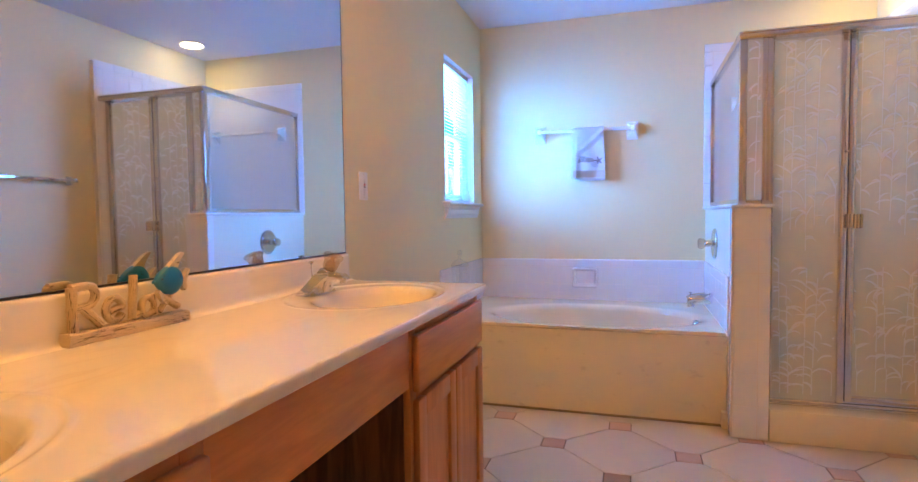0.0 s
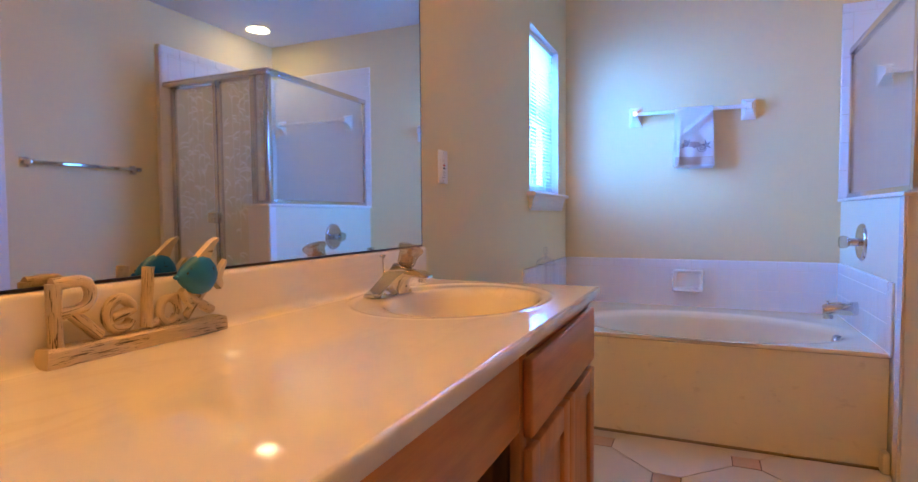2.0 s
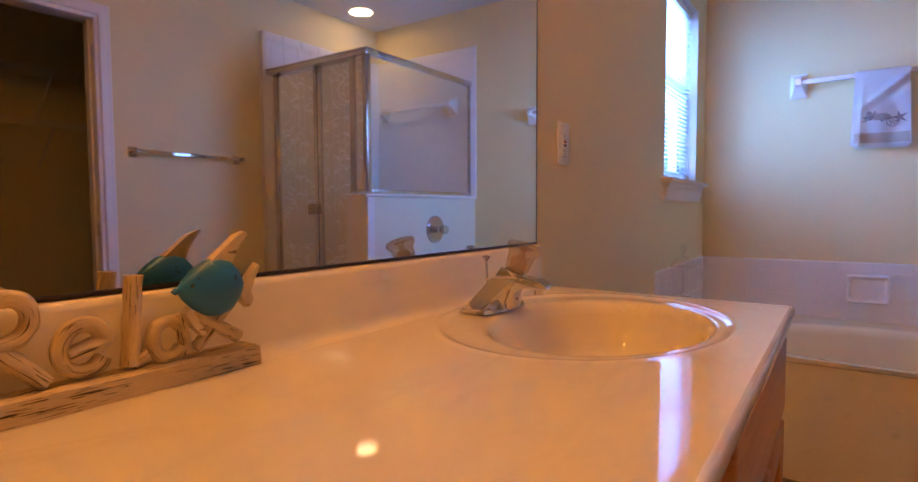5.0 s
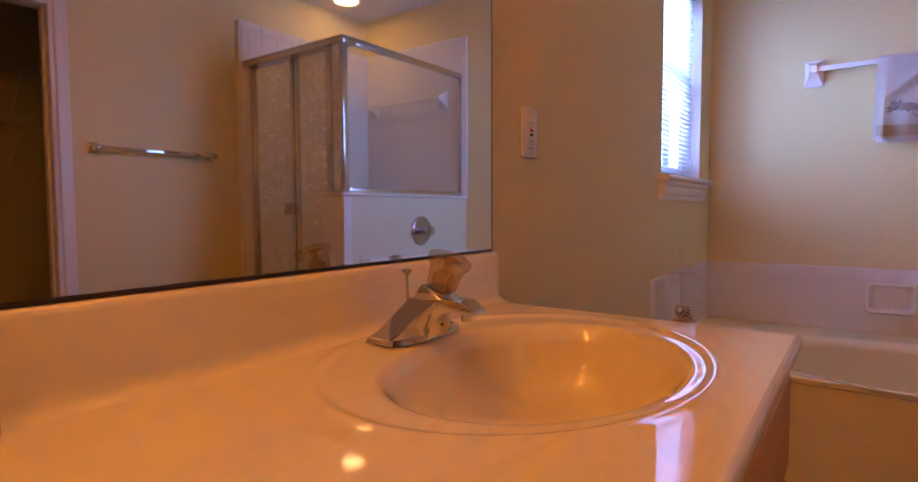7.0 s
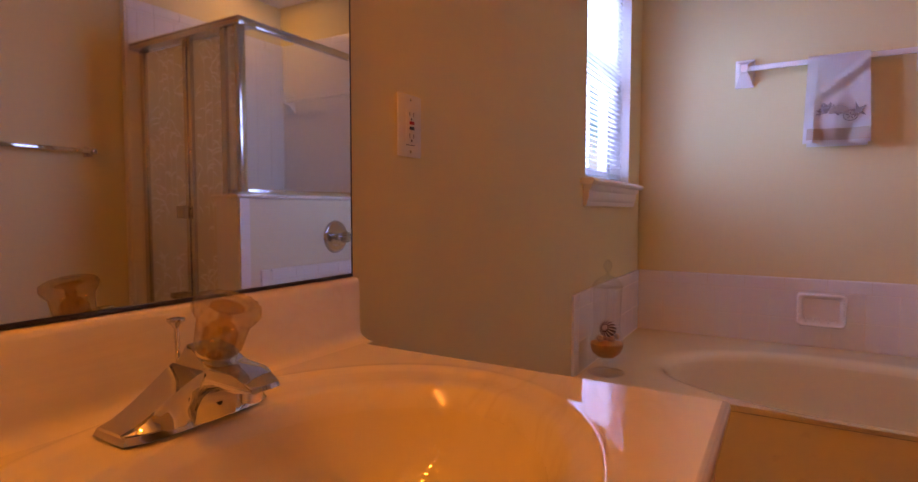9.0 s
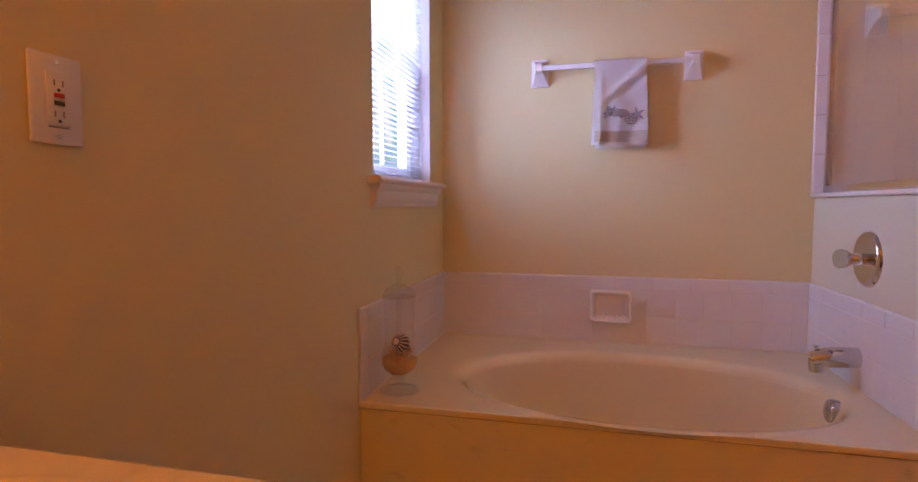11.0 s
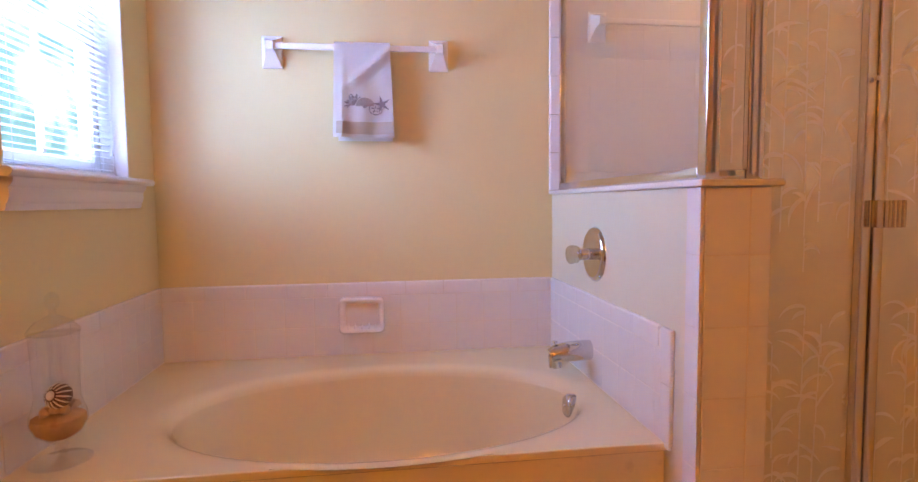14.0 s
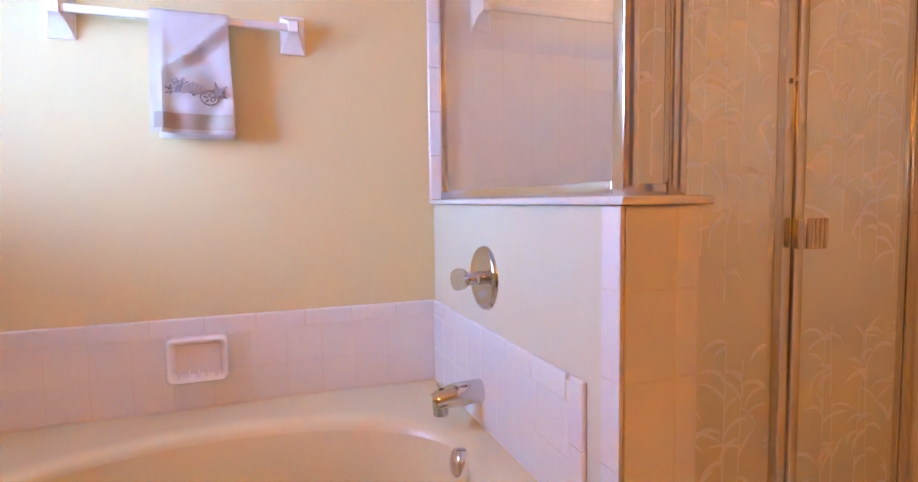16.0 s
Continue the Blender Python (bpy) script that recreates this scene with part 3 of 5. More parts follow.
# horizontal blind inside the reveal
blind = thing("window_blind", "white horizontal mini blind hanging half open in the window", "blind", at=(XL - 0.04, (wy0 + wy1) / 2, wz1))
blind.location = (0, 0, 0)
part("headrail", boxes((XL - 0.06, XL - 0.03, wy0 + 0.01, wy1 - 0.012, wz1 - 0.034, wz1 - 0.005), bevel=0.002), TRIM, blind)
slat_bm = bmesh.new()
cols = []
for k in range(5):
    u = -0.0115 + 0.023 * k / 4
    h = 0.0022 * (1 - (u / 0.0115) ** 2)
    cols.append([slat_bm.verts.new((u, y, h)) for y in (wy0 + 0.012, wy1 - 0.014)])
low = [[slat_bm.verts.new(v.co - Vector((0, 0, 0.0007))) for v in c] for c in cols]
for a, b in zip(cols, cols[1:]):
    slat_bm.faces.new((a[0], b[0], b[1], a[1]))
for a, b in zip(low, low[1:]):
    slat_bm.faces.new((a[0], a[1], b[1], b[0]))
for a, b in ((cols[0], low[0]), (cols[-1], low[-1])):
    slat_bm.faces.new((a[0], a[1], b[1], b[0]))
first = part("slat", slat_bm, BLIND, blind)
zs = [WIN_Z0 + 0.035 + 0.0205 * i for i in range(41)]
first.matrix_basis = pose(XL - 0.045, 0, zs[0], 0, 6, 0)
for i, z in enumerate(zs[1:]):
    s = first.copy()
    scene.collection.objects.link(s)
    s.matrix_basis = pose(XL - 0.045, 0, z, 0, 6 + 2 * math.sin(i * 1.7), 0)
part("bottom_rail", boxes((XL - 0.057, XL - 0.033, wy0 + 0.012, wy1 - 0.014, WIN_Z0 + 0.014, WIN_Z0 + 0.026), bevel=0.002), TRIM, blind)
for y in (wy0 + 0.09, wy1 - 0.10):
    bm = bmesh.new()
    for dx in (-0.058, -0.032):
        tube(bm, ((XL + dx, y, WIN_Z0 + 0.02), (XL + dx, y, wz1 - 0.03)), 0.0008, n=5)
    part("ladder_cord", bm, BLIND, blind)
for y, z in ((wy1 - 0.045, 1.20), (wy1 - 0.052, 1.25)):
    bm = bmesh.new()
    tube(bm, ((XL - 0.026, y, z), (XL - 0.026, y, wz1 - 0.02)), 0.0009, n=5)
    part("pull_cord", bm, BLIND, blind)
    bm = bmesh.new()
    lathe(bm, ((0.002, 0.022), (0.004, 0.015), (0.0065, 0.002), (0.004, 0.0)), pose(XL - 0.026, y, z - 0.02), n=10)
    part("tassel", bm, PLASTIC, blind, "small plastic cord tassel")
bm = bmesh.new()
tube(bm, ((XL - 0.024, wy0 + 0.05, 1.50), (XL - 0.026, wy0 + 0.052, wz1 - 0.03)), 0.004, n=8)
part("tilt_wand", bm, PLASTIC, blind)

# ---- half wall, curb, shower base ----
half = structure("wall_half", boxes((XS, XS2, YP + 0.008, YB - 0.001, 0, 1.098)), PALE_PAINT, "half-height painted wall between tub and shower with tiled end", "wall")
part("cap", boxes((XS - 0.016, XS2 + 0.022, YP - 0.012, YB - 0.001, 1.099, 1.114), bevel=0.004), mat("cream_cap", (0.80, 0.77, 0.70), 0.3, vary=0.02), half, "cream solid-surface cap")
curb = structure("shower_curb", boxes((XS2 + 0.002, XR - 0.036, YP - 0.005, YP + 0.15, 0.001, 0.152), bevel=0.004), TUB_SKIN, "low cream shower threshold", "threshold")
structure("shower_floor", boxes((XS2 + 0.012, XR - 0.012, YP + 0.151, YB - 0.012, 0.001, 0.05), bevel=0.005), TUB_SKIN, "cream moulded shower floor", "floor")

# ---- bathtub ----
tub = thing("bathtub", "cream oval garden bathtub in a flat deck with yellowed front panel", "bathtub")
bm = bmesh.new()
CXT, CYT = -0.315, 3.893
holed_plate(bm, (XL + 0.002, XS - 0.002, TUB_Y + 0.006, YB - 0.002), [(0.68, 0.412, TUB), (0.655, 0.394, TUB - 0.0006), (0.635, 0.378, TUB - 0.0025), (0.619, 0.366, TUB - 0.0062), (0.606, 0.357, TUB - 0.012), (0.597, 0.350, TUB - 0.020), (0.590, 0.345, TUB - 0.030)], CXT, CYT)
sweep(bm, ((XL + 0.002, TUB_Y + 0.006), (XS - 0.002, TUB_Y + 0.006)), [(0.0, TUB), (0.004, TUB - 0.0015), (0.006, TUB - 0.006), (0.006, TUB - 0.018), (0.0, TUB - 0.022), (-0.02, TUB - 0.022)], cap=False)
part("deck", bm, TUB_SKIN, tub)
rings = [(0.590, 0.345, TUB - 0.030), (0.578, 0.336, TUB - 0.06), (0.55, 0.315, TUB - 0.16), (0.525, 0.295, TUB - 0.26), (0.49, 0.265, TUB - 0.33), (0.42, 0.21, TUB - 0.365), (0.28, 0.13, TUB - 0.375), (0.05, 0.03, TUB - 0.38)]
part("basin", bowl_mesh(CXT, CYT, rings), TUB_SKIN, tub)
part("front_panel", boxes((XL + 0.002, XS - 0.002, TUB_Y + 0.010, TUB_Y + 0.03, 0.003, TUB - 0.022), bevel=0.002), APRON, tub, "yellowed cream panel with scuffs")
part("caulk", boxes((XL + 0.002, XS - 0.002, TUB_Y + 0.003, TUB_Y + 0.012, 0.001, 0.008), bevel=0.002), mat("dirty_caulk", (0.35, 0.26, 0.15), 0.8, vary=0.3, scale=20), tub)
bm = bmesh.new()
mo = pose(0.262, 3.915, 0.425, 0, -82, 0)
lathe(bm, ((0.0, 0.014), (0.012, 0.0145), (0.030, 0.012), (0.036, 0.006), (0.037, 0.0), (0.037, -0.02)), mo)
overflow = part("overflow_plate", bm, CHROME, tub, "chrome overflow plate")
bm = bmesh.new()
lathe(bm, ((0.0, 0.018), (0.004, 0.018), (0.005, 0.0145), (0.005, 0.012)), mo, n=12)
part("screw", bm, SATIN, overflow)
structure("baseboard", boxes((XS - 0.03, XS - 0.003, YP + 0.10, TUB_Y + 0.008, 0.001, 0.085), bevel=0.006), APRON, "short yellowed trim block beside the tub", "trim")

# tub filler: valve and spout
valve = thing("tub_valve", "chrome shower valve plate with clear acrylic knob", "faucet")
face = pose(XS, 3.985, 0.898, 0, -90, 0)
bm = bmesh.new()
lathe(bm, ((0.0, 0.012), (0.050, 0.012), (0.066, 0.010), (0.072, 0.013), (0.080, 0.013), (0.087, 0.008), (0.090, 0.0)), face, n=48)
part("plate", bm, CHROME, valve)
bm = bmesh.new()
lathe(bm, ((0.019, 0.010), (0.019, 0.050), (0.016, 0.054), (0.0, 0.054)), face, n=24)
part("stem", bm, CHROME, valve)
bm = bmesh.new()
lathe(bm, ((0.0, 0.052), (0.018, 0.052), (0.026, 0.060), (0.029, 0.075), (0.029, 0.085), (0.024, 0.093), (0.012, 0.090), (0.0, 0.090)), face, n=48, flutes=8, flute=0.06)
part("knob", bm, CRYSTAL, valve, "clear faceted acrylic knob")
spout = thing("tub_spout", "chrome tub spout with diverter pull", "faucet")
bm = bmesh.new()
path = [(XS - 0.008, 4.005, 0.5765), (XS - 0.03, 4.005, 0.576), (XS - 0.08, 4.005, 0.574), (XS - 0.125, 4.005, 0.568), (XS - 0.145, 4.005, 0.560)]
tube(bm, path, [0.033, 0.034, 0.033, 0.031, 0.025], n=20)
part("body", bm, CHROME, spout)
bm = bmesh.new()
lathe(bm, ((0.021, 0.0), (0.023, 0.03), (0.022, 0.04), (0.0, 0.04)), pose(XS - 0.128, 4.005, 0.524), n=20)
part("outlet", bm, CHROME, spout)
bm = bmesh.new()
lathe(bm, ((0.004, 0.0), (0.004, 0.014), (0.009, 0.016), (0.009, 0.021), (0.0, 0.022)), pose(XS - 0.130, 4.005, 0.590), n=16)
part("diverter_pull", bm, CHROME, spout)

# ---- shower enclosure ----
shower = thing("shower_enclosure", "satin aluminium framed shower enclosure with frosted bamboo-pattern glass door", "shower")
HEAD = 1.922
GX, GY = 0.411, 3.472                                    # side glass and front glass planes
TOP = 1.115
FX0 = XS2 + 0.001


def rail(name, *b):
    return part(name, boxes(*b, bevel=0.0025), SATIN, shower)


NX = 0.398                                               # narrow panel above the half wall
rail("corner_post", (NX, 0.431, 3.401, 3.436, TOP, HEAD - 0.036))
rail("head_rail", (NX - 0.004, XR - 0.037, 3.398, GY + 0.024, HEAD - 0.036, HEAD), (NX + 0.01, XR - 0.038, 3.394, 3.398, HEAD - 0.010, HEAD - 0.002))
rail("side_head_rail", (GX - 0.016, GX + 0.016, GY + 0.024, YB - 0.011, HEAD - 0.034, HEAD - 0.001))
rail("side_sill", (GX - 0.013, GX + 0.013, 3.437, YB - 0.011, TOP, TOP + 0.028))
rail("wall_channel", (GX - 0.012, GX + 0.012, YB - 0.026, YB - 0.011, TOP + 0.028, HEAD - 0.034))
rail("narrow_sill", (0.4315, 0.4965, 3.406, 3.432, TOP, TOP + 0.022))
rail("hinge_post", (0.497, 0.517, 3.403, 3.445, TOP, HEAD - 0.036), (0.516, 0.541, 3.407, GY + 0.012, TOP, HEAD - 0.036))
rail("fixed_channel", (0.5415, 0.5572, GY - 0.004, GY + 0.012, TOP, HEAD - 0.036))
rail("side_jamb", (FX0 + 0.001, 0.556, GY - 0.018, GY + 0.018, 0.18, 1.099))
rail("mid_post", (0.830, 0.858, GY - 0.022, GY + 0.022, 0.18, HEAD - 0.036), (0.861, 0.888, GY - 0.026, GY + 0.018, 0.19, HEAD - 0.038))
rail("wall_jamb", (1.238, XR - 0.037, GY - 0.02, GY + 0.02, 0.18, HEAD - 0.036), (1.228, 1.236, GY - 0.014, GY + 0.014, 0.19, HEAD - 0.038))
rail("sill_track", (FX0 + 0.001, XR - 0.037, GY - 0.026, GY + 0.026, 0.153, 0.180), (FX0 + 0.01, XR - 0.038, GY - 0.032, GY - 0.026, 0.153, 0.163))
rail("door_rail", (0.889, 1.227, GY - 0.014, GY + 0.014, 0.186, 0.215))
part("side_glass", boxes((GX - 0.003, GX + 0.003, 3.437, YB - 0.013, TOP + 0.02, HEAD - 0.03)), GLASS, shower, "clear glass side panel")
FROSTED = (("narrow_panel", 0.4315, 0.4965, TOP + 0.0225, HEAD - 0.037), ("fixed_panel", 0.5575, 0.829, 0.181, HEAD - 0.037), ("door_panel", 0.889, 1.227, 0.216, HEAD - 0.040))


def bamboo(x0, x1, z0, z1, y, seed):
    """Stalks and drooping leaves of bamboo, flat on the glass."""
    rnd = random.Random(seed)
    bm = bmesh.new()
    laid = []

    def blade(p, ang, length, width, droop):
        left, right = [], []
        x, z, a = p[0], p[1], ang
        steps = 7
        for i in range(steps + 1):
            f = i / steps
            w = width * math.sin(math.pi * min(1, 0.12 + 0.88 * f) ** 0.8) * 0.5
            nx, nz = -math.sin(a), math.cos(a)
            left.append((x + nx * w, z + nz * w))
            right.append((x - nx * w, z - nz * w))
            x += math.cos(a) * length / steps
            z += math.sin(a) * length / steps
            a -= droop / steps * (1 if math.cos(ang) > 0 else -1)
        pts = [(min(max(u, x0 + 0.003), x1 - 0.003), min(max(v, z0 + 0.003), z1 - 0.003)) for u, v in left + right[::-1]]
        k = len(left)
        lift = 0.00003 * (len(laid) % 30)
        laid.append(ang)
        vs = [bm.verts.new((u, y - lift, v)) for u, v in pts]
        for i in range(k - 1):
            bm.faces.new((vs[i], vs[i + 1], vs[2 * k - 2 - i], vs[2 * k - 1 - i]))

    count = max(1, round((x1 - x0) / 0.056))
    for s in range(count):
        sx = x0 + (x1 - x0) * (s + 0.5 + rnd.uniform(-0.3, 0.3)) / count
        for base, top in ((z0 + 0.02, z0 + 0.36 * (z1 - z0) + rnd.uniform(-0.1, 0.1)), (z0 + 0.47 * (z1 - z0) + rnd.uniform(-0.1, 0.1), z1 - 0.01)) if z1 - z0 > 1 else ((z0 + 0.01, z1 - 0.01),):
            lean = rnd.uniform(-0.03, 0.03)
            z = base
            while z < top - 0.02:
                h = min(rnd.uniform(0.075, 0.13), top - z)
                f = (z - base) / (top - base)
                cx = sx + lean * f
                w = rnd.uniform(0.003, 0.005)
                q = [(cx - w / 2, z), (cx + w / 2, z), (cx + w / 2 + 0.001, z + h - 0.004), (cx - w / 2 + 0.001, z + h - 0.004)]
                if x0 + 0.01 < cx < x1 - 0.01:
                    bm.faces.new([bm.verts.new((u, y + 0.0004, v)) for u, v in q])
                for _ in range(rnd.choice((1, 2, 3, 3))):
                    a = rnd.choice((rnd.uniform(-0.5, 1.35), math.pi - rnd.uniform(-0.5, 1.35)))
                    blade((min(max(cx, x0 + 0.012), x1 - 0.012), z + h * rnd.uniform(0.5, 1.0)), a, rnd.uniform(0.04, 0.095), rnd.uniform(0.006, 0.012), rnd.uniform(0.4, 2.2))
                z += h
    return bm


for i, (nm, a, b, z0, z1) in enumerate(FROSTED):
    py = 3.42 if nm == "narrow_panel" else GY
    g = part(nm, boxes((a, b, py - 0.003, py + 0.003, z0, z1)), FROST, shower, "frosted glass etched with bamboo")
    part("bamboo_etching", bamboo(a + 0.004, b - 0.004, z0 + 0.004, z1 - 0.004, py - 0.0042, 5 + i), ETCH, g)["kind"] = "stuff"
hd = part("handle", boxes((0.853, 0.859, GY - 0.056, GY - 0.026, 1.00, 1.065), (0.859, 0.910, GY - 0.060, GY - 0.052, 1.00, 1.065), bevel=0.002), SATIN, shower, "satin metal door pull")
bm = bmesh.new()
for k in range(4):
    lathe(bm, ((0.006, 0.0), (0.006, 0.063)), pose(0.865 + 0.0125 * k, GY - 0.061, 1.001), n=10)
part("grip", bm, SATIN, hd)
for x in (0.852, 0.529):
    part("bumper", boxes((x - 0.006, x + 0.006, GY - 0.036, GY - 0.0265, 1.345, 1.357), bevel=0.002), SATIN, shower)

# ---- vanity ----
VX = -0.608                                              # cabinet face
VY0, K0, K1, VY1 = 0.36, 1.05, 1.742, 2.372              # cabinets and the knee space between


def raised_front(bm, y0, y1, z0, z1, frame_w=0.0):
    """A drawer or door front on the cabinet face: bevelled slab, with a sunk panel when frame_w is given."""
    x0 = VX + 0.0012
    if not frame_w:
        box(bm, x0, x0 + 0.019, y0, y1, z0, z1, bevel=0.006, segs=3)
        return bm
    w = frame_w
    box(bm, x0, x0 + 0.019, y0, y0 + w, z0, z1, bevel=0.005)
    box(bm, x0, x0 + 0.019, y1 - w, y1, z0, z1, bevel=0.005)
    box(bm, x0, x0 + 0.0185, y0 + w - 0.001, y1 - w + 0.001, z0, z0 + w, bevel=0.004)
    box(bm, x0, x0 + 0.0185, y0 + w - 0.001, y1 - w + 0.001, z1 - w, z1, bevel=0.004)
    return bm


def cabinet(y0, y1, label):
    cab = thing("vanity_cabinet", label, "cabinet", "vanity cabinets")
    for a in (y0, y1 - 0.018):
        part("side_panel", boxes((XL + 0.002, VX - 0.02, a, a + 0.018, 0.001, 0.808)), OAK_DARK, cab, "oak side panel, darker than the fronts")
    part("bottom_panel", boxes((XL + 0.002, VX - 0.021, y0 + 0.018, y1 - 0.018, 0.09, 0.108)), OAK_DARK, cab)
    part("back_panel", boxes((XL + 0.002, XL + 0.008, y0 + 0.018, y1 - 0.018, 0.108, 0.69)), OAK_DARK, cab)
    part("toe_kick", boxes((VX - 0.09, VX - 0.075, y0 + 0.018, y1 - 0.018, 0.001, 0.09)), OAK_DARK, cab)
    for a in (y0, y1 - 0.04):
        part("stile", boxes((VX - 0.019, VX, a, a + 0.04, 0.09, 0.809), bevel=0.0015), OAK_Z, cab)
    for z0, z1 in ((0.774, 0.809), (0.60, 0.64), (0.09, 0.125)):
        part("face_rail", boxes((VX - 0.019, VX - 0.0005, y0 + 0.04, y1 - 0.04, z0, z1), bevel=0.001), OAK_Y, cab)
    bm = bmesh.new()
    part("drawer_front", raised_front(bm, y0 + 0.012, y1 - 0.008, 0.636, 0.782), OAK_Y, cab)
    c = (y0 + y1) / 2 + 0.004
    for a, b in ((y0 + 0.012, c - 0.002), (c + 0.002, y1 - 0.008)):
        bm = bmesh.new()
        door = part("door", raised_front(bm, a, b, 0.105, 0.617, 0.055), OAK_Z, cab)
        part("door_panel", boxes((VX + 0.0015, VX + 0.010, a + 0.050, b - 0.050, 0.155, 0.567)), OAK_Z, door)
    return cab


cabinet(K1, VY1, "honey oak vanity cabinet with drawer front above two doors")
cabinet(VY0, K0, "honey oak vanity cabinet with drawer front above two doors")
apron_board = thing("knee_apron", "honey oak apron board across the knee space", "cabinet panel")
part("board", boxes((VX - 0.019, VX - 0.0005, K0 + 0.001, K1 - 0.001, 0.652, 0.808), bevel=0.0015), OAK_Y, apron_board)
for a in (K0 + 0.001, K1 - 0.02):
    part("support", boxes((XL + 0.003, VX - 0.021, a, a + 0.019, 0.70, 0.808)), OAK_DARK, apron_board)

top = thing("marble_countertop", "cream cultured marble vanity top with two moulded oval basins", "countertop")
CX, SINKS = -0.845, (2.047, 0.735)
XF = -0.585
END = 2.379
bm = bmesh.new()
for cy, (ya, yb) in zip(SINKS, ((1.60, END), (0.352, 1.17))):
    rings = [(0.252, 0.313, COUNTER, -0.027), (0.242, 0.303, COUNTER, -0.027), (0.241, 0.302, COUNTER + 0.0001, -0.027), (0.237, 0.297, COUNTER + 0.0007, -0.027), (0.233, 0.292, COUNTER + 0.0004, -0.027), (0.229, 0.287, COUNTER - 0.0010, -0.027), (0.225, 0.2825, COUNTER - 0.0027, -0.027), (0.219, 0.275, COUNTER - 0.0036, -0.026),
             (0.196, 0.256, COUNTER - 0.0036, -0.008), (0.185, 0.2435, COUNTER - 0.0038, -0.002), (0.179, 0.236, COUNTER - 0.0055), (0.1745, 0.2305, COUNTER - 0.0100), (0.169, 0.2235, COUNTER - 0.018), (0.164, 0.218, COUNTER - 0.027)]
    holed_plate(bm, (XL + 0.002, XF, ya, yb), rings, CX, cy, n=112)
vs = [bm.verts.new(p) for p in ((XL + 0.002, 1.17, COUNTER), (XF, 1.17, COUNTER), (XF, 1.60, COUNTER), (XL + 0.002, 1.60, COUNTER))]
bm.faces.new(vs)
lip = [(0.0, COUNTER), (0.004, COUNTER - 0.001), (0.007, COUNTER - 0.004), (0.008, COUNTER - 0.009), (0.008, COUNTER - 0.020), (0.006, COUNTER - 0.026), (0.002, COUNTER - 0.0275), (-0.03, COUNTER - 0.0275)]
sweep(bm, ((XF, 0.352), (XF, END), (XL + 0.002, END)), lip, cap=False)
part("slab", bm, MARBLE, top)
for cy in SINKS:
    r = [(0.164, 0.218, COUNTER - 0.027), (0.154, 0.206, COUNTER - 0.05), (0.139, 0.187, COUNTER - 0.085), (0.112, 0.152, COUNTER - 0.115), (0.075, 0.10, COUNTER - 0.132), (0.03, 0.032, COUNTER - 0.140), (0.02, 0.02, COUNTER - 0.142)]
    basin = part("basin", bowl_mesh(CX, cy, r), BOWL, top, "glossy cream oval basin")
    bm = bmesh.new()
    lathe(bm, ((0.022, 0.0), (0.022, 0.003), (0.018, 0.004), (0.016, 0.001), (0.013, 0.001), (0.012, 0.006), (0.0, 0.007)), pose(CX, cy, COUNTER - 0.1415), n=28)
    part("drain", bm, CHROME, basin, "chrome drain stopper")
bm = bmesh.new()
cove = [(0.0, COUNTER - 0.001), (0.050, COUNTER - 0.0006), (0.044, COUNTER + 0.0002), (0.037, COUNTER + 0.0010), (0.031, COUNTER + 0.0028), (0.026, COUNTER + 0.0062), (0.0225, COUNTER + 0.0112), (0.0205, COUNTER + 0.019), (0.020, 0.929), (0.018, 0.935), (0.014, 0.938), (0.0, 0.938)]
sweep(bm, ((XL + 0.001, 0.352), (XL + 0.001, END + 0.022)), cove)
part("backsplash", bm, MARBLE, top)

# ---- mirror ----
mirror = thing("wall_mirror", "large frameless wall mirror above the vanity with dark lower channel", "mirror")
part("glass", boxes((XL + 0.001, XL + 0.006, 0.37, 2.399, 0.9445, 1.985)), MIRROR, mirror)
part("channel", boxes((XL + 0.001, XL + 0.009, 0.37, 2.400, 0.9392, 0.944), bevel=0.001), DARK, mirror, "dark mirror channel")
part("edge", boxes((XL + 0.001, XL + 0.0066, 2.3995, 2.4015, 0.9445, 1.985)), DARK, mirror)
for y in (2.10, 1.10):
    part("clip", boxes((XL + 0.0065, XL + 0.0125, y - 0.010, y + 0.010, 0.9445, 0.9515), bevel=0.002), CRYSTAL, mirror, "clear mirror clip")

# ---- lamps ----
vanity_light = thing("vanity_light", "chrome bar above the mirror with warm globe bulbs", "wall lamp")
part("back_plate", boxes((XL + 0.001, XL + 0.03, 0.93, 1.85, 2.06, 2.16), bevel=0.005), CHROME, vanity_light)
for y in (1.03, 1.27, 1.51, 1.75):
    bm = bmesh.new()
    lathe(bm, ((0.026, 0.0), (0.026, 0.02), (0.014, 0.028), (0.014, 0.080), (0.020, 0.086), (0.020, 0.098), (0.0, 0.098)), pose(XL + 0.03, y, 2.11, 0, 90, 0), n=20)
    sock = part("socket", bm, CHROME, vanity_light)
    bm = bmesh.new()
    lathe(bm, [(0.032 * math.sin(math.pi * k / 12), 0.032 - 0.032 * math.cos(math.pi * k / 12)) for k in range(13)], pose(XL + 0.126, y, 2.11, 0, 90, 0), n=20)
    part("bulb", bm, BULB_GLOW, sock, "glowing warm globe bulb")
LX, LY = 1.085, 4.07
